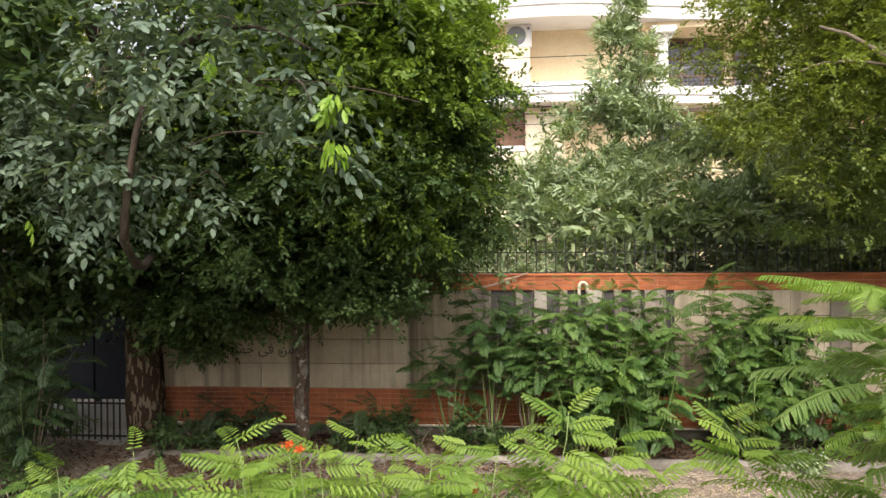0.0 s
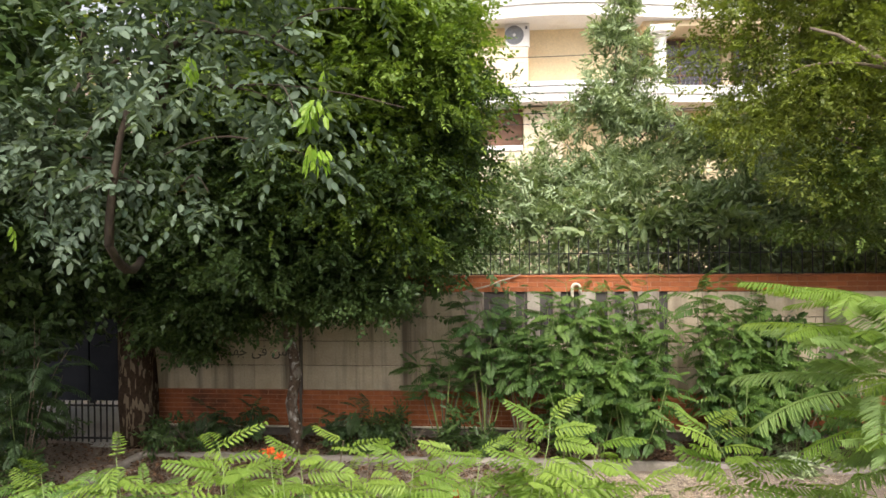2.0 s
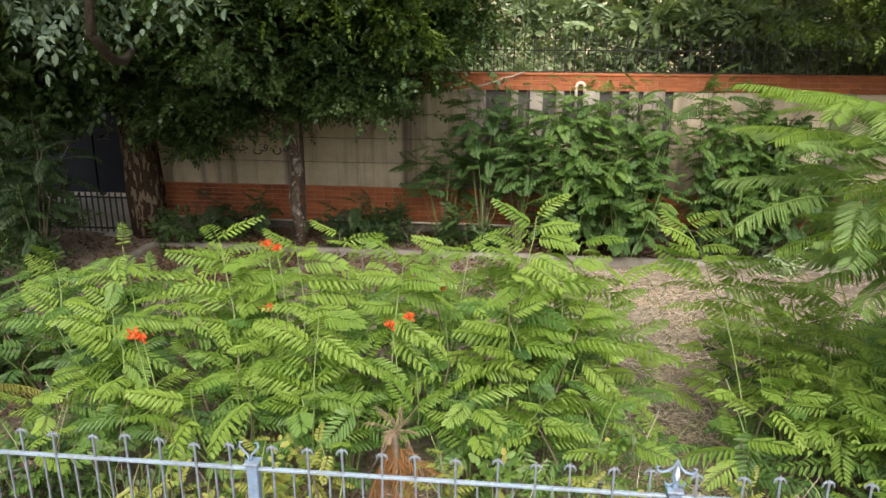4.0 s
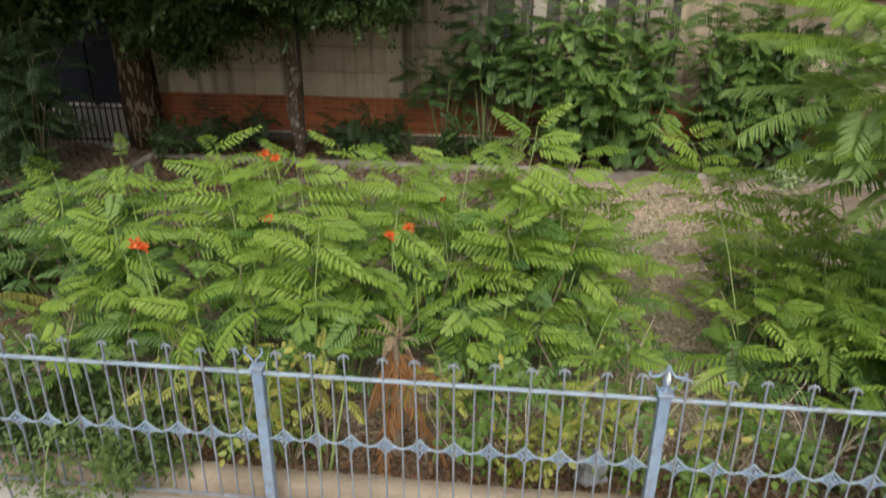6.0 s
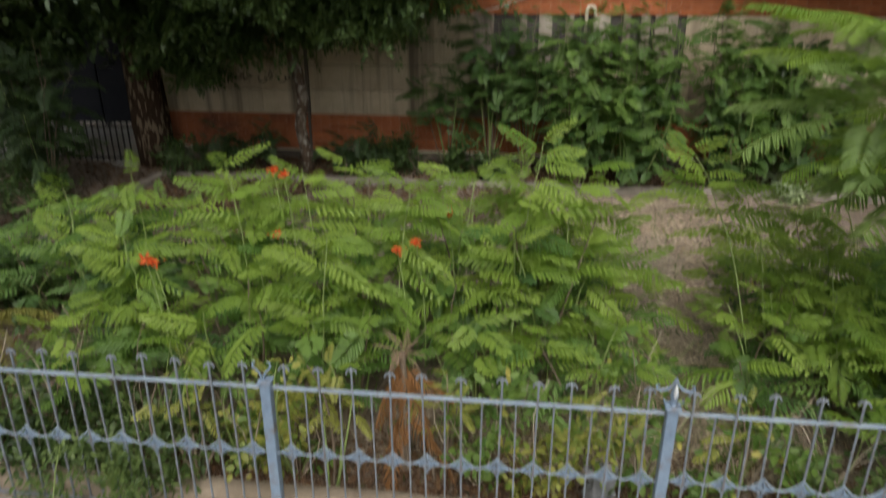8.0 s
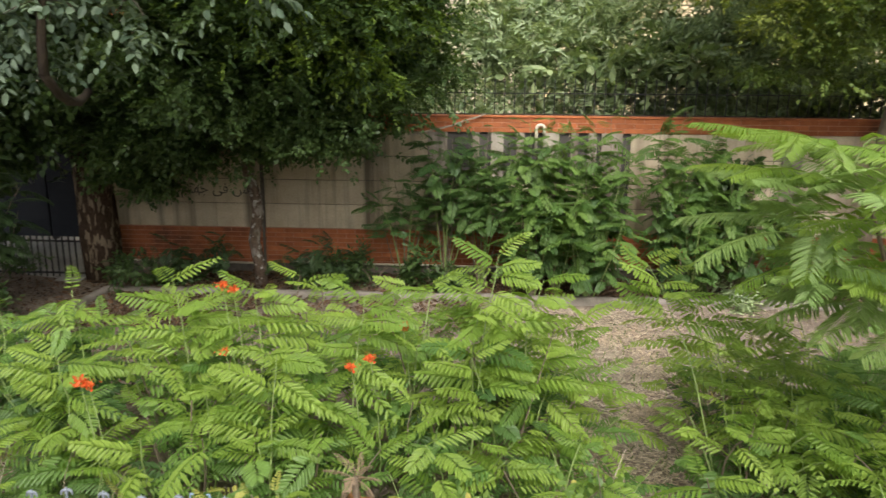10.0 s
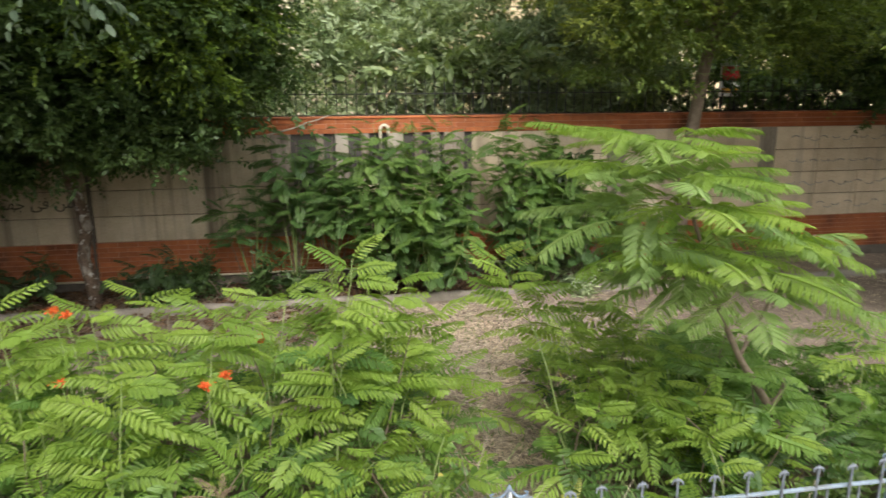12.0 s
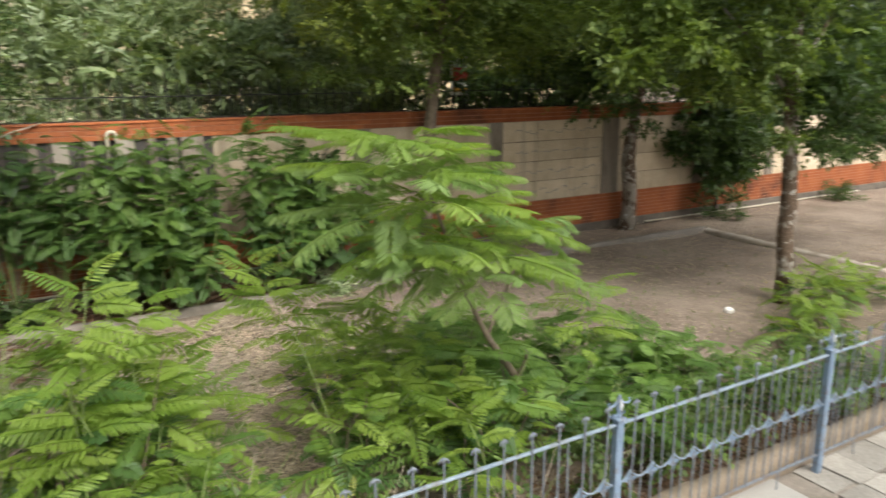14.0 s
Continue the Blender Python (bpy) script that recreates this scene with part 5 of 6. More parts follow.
low_bush(-4.0, 4.4, 0.45, 220, LEAF_DARK, "leafy bush beside the kerb, darkened for shade", 16, 0.09, 0.035)
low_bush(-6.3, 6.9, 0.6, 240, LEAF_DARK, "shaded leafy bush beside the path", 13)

# dark weeds whose deep colour also makes up for missing shade here
for k, (x, y) in enumerate(((-3.7, 2.9), (-3.1, 2.82), (-2.5, 2.78), (-1.95, 2.84), (-4.3, 3.3))):
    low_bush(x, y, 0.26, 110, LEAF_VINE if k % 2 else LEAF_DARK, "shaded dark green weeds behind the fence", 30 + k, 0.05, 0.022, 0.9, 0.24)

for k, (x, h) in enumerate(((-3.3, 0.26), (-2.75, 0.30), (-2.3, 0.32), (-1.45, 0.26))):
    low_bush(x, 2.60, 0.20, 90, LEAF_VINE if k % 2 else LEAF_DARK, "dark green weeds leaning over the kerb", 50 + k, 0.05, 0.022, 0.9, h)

# weeds between fence and shrubs
r = np.random.default_rng(12)
for i, (x, y, rad) in enumerate(((-2.9, 2.85, 0.30), (-2.35, 2.80, 0.26), (-1.75, 2.80, 0.24), (-1.25, 2.75, 0.26), (-0.98, 2.74, 0.22), (-0.05, 2.78, 0.20), (0.30, 2.75, 0.24), (0.75, 2.82, 0.26), (1.2, 2.78, 0.25), (1.65, 2.85, 0.22), (2.2, 2.78, 0.26), (2.8, 2.85, 0.24), (3.4, 2.8, 0.24), (4.1, 2.9, 0.26), (4.9, 3.0, 0.28), (5.7, 3.1, 0.24), (3.75, 2.78, 0.26), (4.5, 2.85, 0.25), (5.3, 2.8, 0.25), (6.2, 2.95, 0.26))):
    ob = thing("weed", "yellowing leafy weed growing along the fence", "weed", (x, y, 0), "weeds along the fence")
    top = 0.42 + 0.34 * r.random() * (x < 1.4)
    part("foliage", crown_mesh("foliage", [(0, 0, top * 0.7, rad, 1.2), (0.16, -0.08, top, rad * 0.55), (-0.15, 0, top * 0.9, rad * 0.6), (0, 0.06, 0.16, rad * 0.6, 0.7)], 44, 7, 0.16, 0.050, 0.030, LEAF_VINE if x < -1.5 or x > 1.4 else FROND_YELLOW if i % 3 == 0 else LEAF_WEED, 0.9, 0.1), None, ob)
    for k in range(10):
        a = r.random() * 6.28
        part("stem", Shape().tube(bend((0, 0, 0), (math.cos(a) * rad * 1.2, math.sin(a) * rad * 0.7, top * (0.7 + 0.7 * r.random())), (0.05 * r.normal(), 0, 0.06)), np.linspace(0.004, 0.0015, 6), 4), (STEM, STEM_BROWN, PALE_WOOD)[k % 3], ob)
for x, y, h, sd, n in ((-0.78, 2.66, 0.92, 81, 16), (-0.98, 2.72, 0.80, 82, 12), (-0.25, 2.78, 0.78, 83, 12), (0.55, 2.72, 0.70, 84, 12), (-1.55, 2.75, 0.75, 85, 12), (1.15, 2.75, 0.72, 86, 12)):
    shrub(x, y, h, sd, n, 0.16, 4, 0.5, mats=(TURNING, GREEN), size=0.8, name="yellowing_shoot", group="yellowing shoots along the fence", label="thin yellowing feathery shoots beside the fence", start=0.45)
vine = thing("vine", "green vine tangled through the fence and spilling on the paving", "vine")
part("foliage", crown_mesh("foliage", [(-1.95, 2.30, 0.36, 0.15), (-1.78, 2.27, 0.28, 0.13), (-1.98, 2.26, 0.18, 0.10), (-1.70, 2.30, 0.45, 0.09), (-1.56, 2.28, 0.24, 0.09), (-2.02, 2.22, 0.07, 0.06, 0.5), (-1.85, 2.20, 0.06, 0.06, 0.5), (-1.8, 2.28, 0.56, 0.07), (-1.62, 2.26, 0.3, 0.11)], 150, 8, 0.08, 0.034, 0.015, LEAF_VINE, 0.9, 0.2, 0.5, 8), None, vine)
part("stem", Shape().tube(bend((-1.9, 2.6, 0.05), (-1.95, 2.15, 0.03), (0, 0, 0.45), 9), np.linspace(0.006, 0.003, 9), 5), STEM, vine)
for x, z in ((0.70, 0.16), (0.88, 0.22)):
    ob = thing("weed", "fresh green weed climbing the blue fence post", "weed", (x, 2.32, 0), "weeds along the fence")
    part("foliage", crown_mesh("foliage", [(0, 0.02, z, 0.07, 1.0), (0.04, 0.05, z * 1.8, 0.05, 1.6)], 18, 8, 0.06, 0.032, 0.016, LEAF_WEED, 0.9, 0.2), None, ob)
    part("stem", Shape().tube(bend((0, 0.06, 0), (0.04, 0.05, z * 2.4), (0.02, 0, 0)), np.linspace(0.004, 0.002, 6), 4), STEM, ob)
sp = thing("sprig", "torn green sprig lying on the cement", "sprig", (-1.72, 2.22, 0))
part("leaves", crown_mesh("leaves", [(0, 0, 0.02, 0.05, 0.2)], 8, 7, 0.08, 0.032, 0.014, LEAF_WEED, 0.9, 0), None, sp)


def palm(x, y, h, n, length, mat, label, seed, up=30, loose=14, lobe=0.12, thin=0.010):
    ob = thing("palm", label, "palm", (x, y, 0))
    r = np.random.default_rng(seed)
    part("trunk", Shape().tube([(0, 0, -0.03), (0.01, 0, h * 0.5), (0, 0.01, h)], [0.05, 0.045, 0.035], 8, 0.15, seed), BARK_DARK, ob)
    shapes = [frond_mesh("palm_frond", length * (0.85 + 0.15 * k), 24, lobe, thin, mat, 0.45 + 0.2 * k, 0.5, 60, seed=seed * 10 + k, hang=0.3) for k in range(3)]
    for i in range(n):
        part("palm_frond", shapes[i % 3], mat, ob, at=pose(0, 0, h, r.normal() * 15, -up + r.normal() * loose, 360 * i / n + r.normal() * loose) @ Matrix.Scale(0.8 + 0.4 * r.random(), 4))


palm(-3.12, 3.35, 0.45, 12, 0.72, LEAF_PALM, "small yellowing palm with a dark stub trunk", 5, 15)


def withered_palm(x, y, h):
    """A dead young palm: thin stem, rust-brown leaves hanging close along it, a dry grey tuft on top."""
    ob = thing("palm", "withered rust-brown palm behind the fence", "palm", (x, y, 0))
    r = np.random.default_rng(6)
    part("trunk", Shape().tube([(0, 0, -0.03), (0.015, 0, h * 0.5), (0, 0.01, h)], [0.028, 0.022, 0.014], 8, 0.15, 6), STEM_BROWN, ob)
    rust = [frond_mesh("palm_frond", 0.30 + 0.07 * k, 17, 0.085, 0.0085, LEAF_DRY, 0.10 + 0.10 * k, 0.5, 42, seed=60 + k, hang=0.35) for k in range(3)]
    grey = [frond_mesh("palm_frond", 0.19 + 0.03 * k, 12, 0.060, 0.006, STRAW_BROWN, 0.3, 0.5, 50, seed=66 + k, hang=0.3) for k in range(2)]
    for i in range(15):
        low = i % 3 == 2
        z = h * (0.52 if low else 0.86 + 0.14 * r.random())
        part("palm_frond", rust[i % 3], None, ob, at=pose(0, 0, z, r.normal() * 30, (52 if low else 74) + r.normal() * 13, 137.5 * i + r.normal() * 20) @ Matrix.Scale(0.75 + 0.45 * r.random(), 4))
    for i in range(9):
        part("palm_frond", grey[i % 2], None, ob, "dry grey tuft" if i == 0 else "", at=pose(0, 0, h, r.normal() * 30, -8 + r.normal() * 38, 137.5 * i) @ Matrix.Scale(0.5 + 0.3 * r.random(), 4))


withered_palm(-0.44, 2.84, 0.74)

# ---------------------------------------------------------------- railing and gate at the path
rl = thing("path_railing", "low black iron railing beside the shaded path", "railing")
bar2 = Shape().box(-0.008, 0.008, -0.008, 0.008, 0, 0.56, 0).mesh("bar", IRON)
for i in range(56):
    part("bar", bar2, IRON, rl, at=pose(-9.66 + i * 0.0835, 8.55, 0))
for z in (0.08, 0.50):
    part("rail", Shape().box(-9.7, -4.98, 8.54, 8.56, z - 0.012, z + 0.012, 0.002), IRON, rl)
gate = thing("gate", "dark blue sheet metal gate in the shade", "gate", (-9.2, 10.7, 0))
for i in range(7):
    part("panel", Shape().box(-3.5 + i * 1.0, -2.52 + i * 1.0, -0.02, 0.02, 0.08, 2.3, 0.01), NAVY, gate)
part("frame", Shape().box(-3.55, 3.55, 0.02, 0.06, 0.12, 0.18).box(-3.55, 3.55, 0.02, 0.06, 2.2, 2.26), IRON, gate)
for x in (-3.5, -1.5, 0.5, 2.5, 3.5):
    part("gate_post", Shape().box(x - 0.04, x + 0.04, 0.02, 0.1, 0, 2.35, 0.006), IRON, gate)

# ---------------------------------------------------------------- houses beyond
def house():
    """Cream house with curved white balconies; the garden side stands 24 m off."""
    ob = thing("house", "cream plastered house with white balcony slabs and columns", "house")
    Y = 24.0
    part("wall", Shape().box(-9, 0.84, Y, Y + 8, 0, 14.5), CREAM, ob)
    part("wall", Shape().box(0.84, 5.0, Y + 0.35, Y + 8, 0, 14.5), CREAM, ob)
    part("wall", Shape().box(5.0, 24, Y + 1.2, Y + 8, 0, 14.5), CREAM, ob)
    part("wall", Shape().box(0.68, 2.0, Y - 0.5, Y + 0.4, 0, 7.45, 0.02), PALE_CREAM, ob)
    part("wall", Shape().box(-9, 0.68, Y - 0.66, Y - 0.02, 0, 5.94), PALE_CREAM, ob)

    def slab(z0, z1, steps):
        """A balcony slab whose front swings out in a shallow curve, with stepped mouldings."""
        s = Shape()
        xs = np.linspace(-9, 24, 90)
        front = lambda x: Y - 0.75 - 0.45 * math.sin((x + 1.2) * 0.55) * (1 if x < 12 else 0.4)
        for k in range(steps):
            a, b = z0 + (z1 - z0) * k / steps, z0 + (z1 - z0) * (k + 1) / steps
            out = -0.05 * k
            v = [(x, front(x) + out, z) for z in (a, b) for x in xs] + [(x, Y + 1.3, z) for z in (a, b) for x in xs]
            n = len(xs)
            f = []
            for i in range(n - 1):
                f += [(i, i + 1, n + i + 1, n + i), (n + i, n + i + 1, 3 * n + i + 1, 3 * n + i), (2 * n + i, i, i + 1, 2 * n + i + 1)[::-1], (2 * n + i, 3 * n + i, 3 * n + i + 1, 2 * n + i + 1)]
            s.add(v, f)
        part("balcony_slab", s, WHITE, ob)
        return front

    front = slab(7.5, 8.05, 2)
    slab(10.3, 11.1, 2)
    # parapet with relief bands, lower balcony
    part("parapet", Shape().box(-9, 0.85, Y - 0.62, Y - 0.4, 8.05, 9.46, 0.02), PALE_CREAM, ob, "pale cream balcony wall")
    part("parapet", Shape().box(0.85, 4.85, Y - 0.5, Y - 0.3, 8.05, 8.32, 0.02), WHITE, ob)
    for z in (8.30, 8.62, 8.95):
        part("groove_band", Shape().box(-9, 0.84, Y - 0.632, Y - 0.618, z, z + 0.02), WHITE, ob)
    part("timber_screen", Shape().box(-2.2, 0.66, Y - 0.12, Y - 0.06, 6.15, 7.45), BROWN, ob, "brown timber screen under the balcony")
    part("ledge", Shape().box(-2.4, 0.66, Y - 0.7, Y - 0.1, 5.95, 6.14, 0.02), WHITE, ob)
    up = Shape()
    for i in range(34):
        up.box(-9 + i * 0.9, -9 + i * 0.9 + 0.12, Y - 0.7, Y - 0.58, 11.1, 11.8, 0.02)
    part("upper_parapet", up.box(-9, 22, Y - 0.72, Y - 0.56, 11.8, 11.95, 0.02), WHITE, ob)
    for x in (5.27, 9.2, 13.2):
        col = part("column", Shape().lathe([(0.30, 8.05), (0.30, 8.2), (0.22, 8.28), (0.20, 9.6), (0.22, 9.7), (0.33, 9.8), (0.33, 9.86)], 20, (x, Y - 0.1, 0)), WHITE, ob, smooth=False)
        part("capital", Shape().box(x - 0.42, x + 0.42, Y - 0.5, Y + 0.35, 9.86, 10.1, 0.03), WHITE, col)
    part("lintel", Shape().box(4.7, 24, Y - 0.2, Y + 1.25, 10.1, 10.3), CREAM, ob)

    def window(x0, x1, z0, z1, y, name="window", cols=3, rows=3):
        w = part(name, Shape().box(x0, x1, y, y + 0.04, z0, z1), GLASS, ob, "dark window with brown timber bars")
        for k in range(cols + 1):
            x = x0 + (x1 - x0) * k / cols
            part("frame", Shape().box(x - 0.03, x + 0.03, y - 0.05, y - 0.003, z0 - 0.03, z1 + 0.03), BROWN, w)
        for k in range(rows + 1):
            z = z0 + (z1 - z0) * k / rows
            part("frame_bar", Shape().box(x0 - 0.03, x1 + 0.03, y - 0.045, y - 0.006, z - 0.025, z + 0.025), BROWN, w)

    window(5.5, 7.6, 8.1, 10.0, Y + 1.1)
    window(8.0, 8.9, 8.1, 10.0, Y + 1.1)
    window(9.9, 12.4, 8.1, 10.0, Y + 1.1)
    window(5.45, 7.2, 6.45, 7.2, Y + 1.1, cols=3, rows=1)
    window(8.4, 11.4, 5.4, 7.2, Y + 1.1)
    window(4.35, 4.95, 8.95, 9.32, Y + 0.3, cols=1, rows=1)
    for i in range(4):
        window(-8.0 + i * 3.1, -6.4 + i * 3.1, 12.0, 13.6, Y - 0.06 if i < 3 else Y + 0.28)
    # wrought-iron balcony railing between columns
    bs = Shape()
    for i in range(26):
        x = 5.6 + i * 0.14
        bs.tube([(x + 0.06 * math.sin(q * 6.28), Y - 0.25, 8.08 + 0.62 * q) for q in np.linspace(0, 1, 9)], 0.012, 4)
    bs.box(5.5, 9.1, Y - 0.27, Y - 0.23, 8.70, 8.74)
    part("balcony_railing", bs, GRILLE, ob, "dark grey wrought-iron balcony railing")
    ob.matrix_basis = Matrix.Translation((-0.1, 0, -0.21)) @ Matrix.Diagonal((0.988, 1, 0.983, 1))
    return ob


house()
ac = thing("air_conditioner", "ivory outdoor air conditioner unit on wall brackets", "air conditioner", (0.39, 23.72, 9.11))
part("casing", Shape().box(-0.41, 0.41, -0.15, 0.13, 0.04, 0.80, 0.02), AC_WHITE, ac)
ring = Shape()
for k in range(7):
    rr = 0.06 + 0.042 * k
    ring.tube([(-0.10 + rr * math.cos(a), -0.162, 0.43 + rr * math.sin(a)) for a in np.linspace(0, 6.283, 25)], 0.006, 4)
part("fan_grille", ring, GRILLE, ac)
part("fan_recess", Shape().lathe([(0.32, 0), (0.32, 0.01)], 24).mesh("fan_recess", POLY), POLY, ac, at=pose(-0.10, -0.15, 0.43, 90, 0, 0))
part("fan_hub", Shape().lathe([(0.055, 0), (0.05, 0.02), (0.01, 0.025)], 14).mesh("fan_hub", AC_WHITE), AC_WHITE, ac, at=pose(-0.10, -0.165, 0.43, 90, 0, 0))
part("badge", Shape().box(0.26, 0.34, -0.157, -0.152, 0.62, 0.72), GRILLE, ac)
for x in (-0.3, 0.3):
    part("bracket", Shape().box(x - 0.02, x + 0.02, -0.15, 0.28, 0.0, 0.04).box(x - 0.02, x + 0.02, 0.24, 0.28, -0.1, 0.0), GRILLE, ac)

h2 = thing("house", "pale house with brick-red balustrade seen through leaves", "house")
part("wall", Shape().box(-26, -11.5, 26, 34, 0, 9.0), PINK, h2)
part("roof", Shape().box(-26.3, -11.2, 25.4, 34, 9.0, 9.4, 0.04), WHITE, h2)
bal = Shape()
for i in range(22):
    bal.box(-18 + i * 0.28, -17.86 + i * 0.28, 25.2, 25.34, 5.0, 5.7, 0.02)
part("balustrade", bal.box(-18.1, -11.8, 25.15, 25.4, 5.7, 5.85, 0.02).box(-18.1, -11.8, 25.15, 26, 4.7, 5.0, 0.02), BRICK, h2, "brick-red balustrade")
for i in range(4):
    part("window", Shape().box(-24 + i * 3.0, -22.4 + i * 3.0, 25.95, 25.99, 2.0, 4.0), GLASS, h2)

# unseen house added to close the place and hold back low sky light
h3 = thing("house", "unseen plain pale house front, added to block low sky light", "house")
part("wall", Shape().box(-14, 20, -5.2, -4.6, -0.1, 3.4), WHITE, h3)
part("roof", Shape().box(-14.3, 20.3, -12.0, -4.3, 3.4, 3.7, 0.03), WHITE, h3)
# extra block, also unseen, to darken the left side
part("shade_wing", Shape().box(-14, -2.4, -4.6, -1.0, -0.1, 3.4), WHITE, h3)
part("wall", Shape().box(-14, -13.6, -12.0, -5.2, -0.1, 3.4), WHITE, h3)
part("wall", Shape().box(19.6, 20, -12.0, -5.2, -0.1, 3.4), WHITE, h3)

sign = thing("signboard", "red and white signboard with an amber strip beyond the wall", "sign", (6.76, 10.95, 0))
part("board", Shape().box(-0.17, 0.17, 0, 0.04, 2.30, 3.0, 0.01), WHITE, sign)
part("band", Shape().box(-0.15, 0.165, -0.010, -0.004, 2.55, 2.78), RED, sign)
part("band", Shape().box(-0.14, 0.15, -0.010, -0.004, 2.36, 2.44), YELLOW, sign)
part("leg", Shape().box(-0.14, -0.10, 0, 0.04, -0.1, 2.30), IRON, sign)
part("leg", Shape().box(0.10, 0.14, 0, 0.04, -0.1, 2.30), IRON, sign)

# overhead cables strung between two poles
line = thing("power_line", "thin black overhead cables strung between concrete poles", "power line")
for x in (-16.0, 24.0):
    po = part("pole", Shape().tube([(x, 16.6, -0.1), (x, 16.6, 4.5), (x, 16.6, 9.0)], [0.16, 0.13, 0.10], 10), KERB_GREY, line, "grey concrete pole")
    part("cross_arm", Shape().box(x - 0.05, x + 0.05, 16.0, 17.3, 6.9, 7.0, 0.01), IRON, po)
for i, (za, zb, y) in enumerate(((6.35, 6.75, 16.5), (5.55, 5.75, 16.5), (5.75, 6.15, 16.7), (7.0, 7.6, 16.7), (4.55, 4.55, 16.5), (4.85, 4.8, 16.7))):
    part("cable", Shape().tube(bend((-16, y, za), (24, y, zb), (0, 0, -0.3), 24), 0.009 if i % 2 else 0.013, 5), CABLE, line)

# ---------------------------------------------------------------- small things
st = Shape().tube(bend((-0.75, 8.88, 1.88), (0.16, 8.9, 2.145), (0, 0, -0.02), 8, 0.006, R), np.linspace(0.014, 0.008, 8), 6)
single("stick", st, PALE_WOOD, "pale dry stick leaning against the top of the wall", "stick")
hook = [(0.80, 8.90, 1.70)] + [(0.80, 8.90, 1.95)] + [(0.85 - 0.05 * math.cos(a), 8.90, 1.97 + 0.05 * math.sin(a)) for a in np.linspace(0, math.pi, 8)] + [(0.90, 8.90, 1.94), (0.90, 8.90, 1.90)]
single("vent_pipe", Shape().tube(hook, 0.020, 8), PVC, "yellowed hooked vent pipe on the wall", "pipe", smooth=True)
for a, b, z in ((-5.0, -2.72, 0.185), (-2.35, 2.6, 0.20), (9.4, 16.0, 0.06)):
    s = Shape().tube(bend((a, 8.90, z), (b, 8.90, z - 0.01), (0, 0, -0.008), 12, 0.003, R), 0.014, 7)
    single("water_pipe", s, PVC, "thin pale pipe running along the wall foot", "pipe", group="pipes along the wall", smooth=True)
bag = Shape()
bv = [(0.05 * math.cos(a) * (1 + 0.25 * R.normal()), 0.035 * math.sin(a) * (1 + 0.2 * R.normal()), z) for z in (0.0, 0.045, 0.085, 0.10) for a in np.linspace(0, 5.6, 9)]
bag.add(bv, [(k * 9 + i, k * 9 + (i + 1) % 9, (k + 1) * 9 + (i + 1) % 9, (k + 1) * 9 + i) for k in range(3) for i in range(9)])
ob = single("plastic_bag", bag, POLY, "crumpled clear plastic bag caught among the weeds", "bag")
ob.location = (0.53, 2.66, 0.13)
ob.scale = (1.35, 1.35, 1.45)


def rock(x, y, z, rad, label, mat, seed, name="stone"):
    bm = bmesh.new()
    bmesh.ops.create_icosphere(bm, subdivisions=2, radius=rad)
    for v in bm.verts:
        v.co *= 1 + 0.35 * noise.noise(v.co * (2.2 / rad) + Vector((seed, 0, 0)))
        v.co.z *= 0.7
    me = bpy.data.meshes.new(name)
    bm.to_mesh(me)
    bm.free()
    me.materials.append(mat)
    ob = new(name, me)
    ob.location = (x, y, z)
    tagged(ob, label, name)


rock(1.95, 2.57, 0.16, 0.085, "pale rounded stone on the kerb behind the fence", WHITE, 1)
rock(6.48, 4.8, 0.04, 0.055, "small white scrap lying on bare soil", WHITE, 2, "litter")
for i in range(26):
    rock(R.uniform(-2.5, 6), R.uniform(2.7, 7.4), 0.03, R.uniform(0.012, 0.03), "small pale pebble lying on dry soil", STONE, i + 5, "pebble")
for i in range(9):
    s = Shape()
    v, q = leaf_arrays(np.zeros((1, 3)), np.array([[1.0, 0, 0.1]]), np.array([[0, 0, 1.0]]), [0.035], [0.016], 0.2, 0.3)
    ob = single("fallen_leaf", s.add(v, q.tolist()), LEAF_DRY, "dry fallen leaf on the cement walkway", "leaf", group="fallen leaves")
    ob.matrix_world = pose(R.uniform(-2.6, 3.2), R.uniform(1.9, 2.3), 0.008, 0, 0, R.uniform(0, 360))

# writing on the panels: the words that can be read, the rest as plain strokes
wr = thing("wall_writing", "black hand-painted writing on the concrete panels", "writing")
INK_Y = WALL_Y - 0.018


def painted_words(body, right, z, size):
    """Painted words, thin, facing the garden, ending at the given right edge."""
    c = bpy.data.curves.new("inscription", "FONT")
    c.body, c.size, c.extrude, c.resolution_u, c.align_x = body, size, 0.0006, 3, "RIGHT"
    tmp = bpy.data.objects.new("inscription", c)
    scene.collection.objects.link(tmp)
    bpy.context.view_layer.update()
    me = bpy.data.meshes.new_from_object(tmp.evaluated_get(bpy.context.evaluated_depsgraph_get()))
    bpy.data.objects.remove(tmp)
    me.materials.clear()
    me.materials.append(INK)
    part("inscription", me, INK, wr, at=pose(right, INK_Y, z, 90, 0, 0))


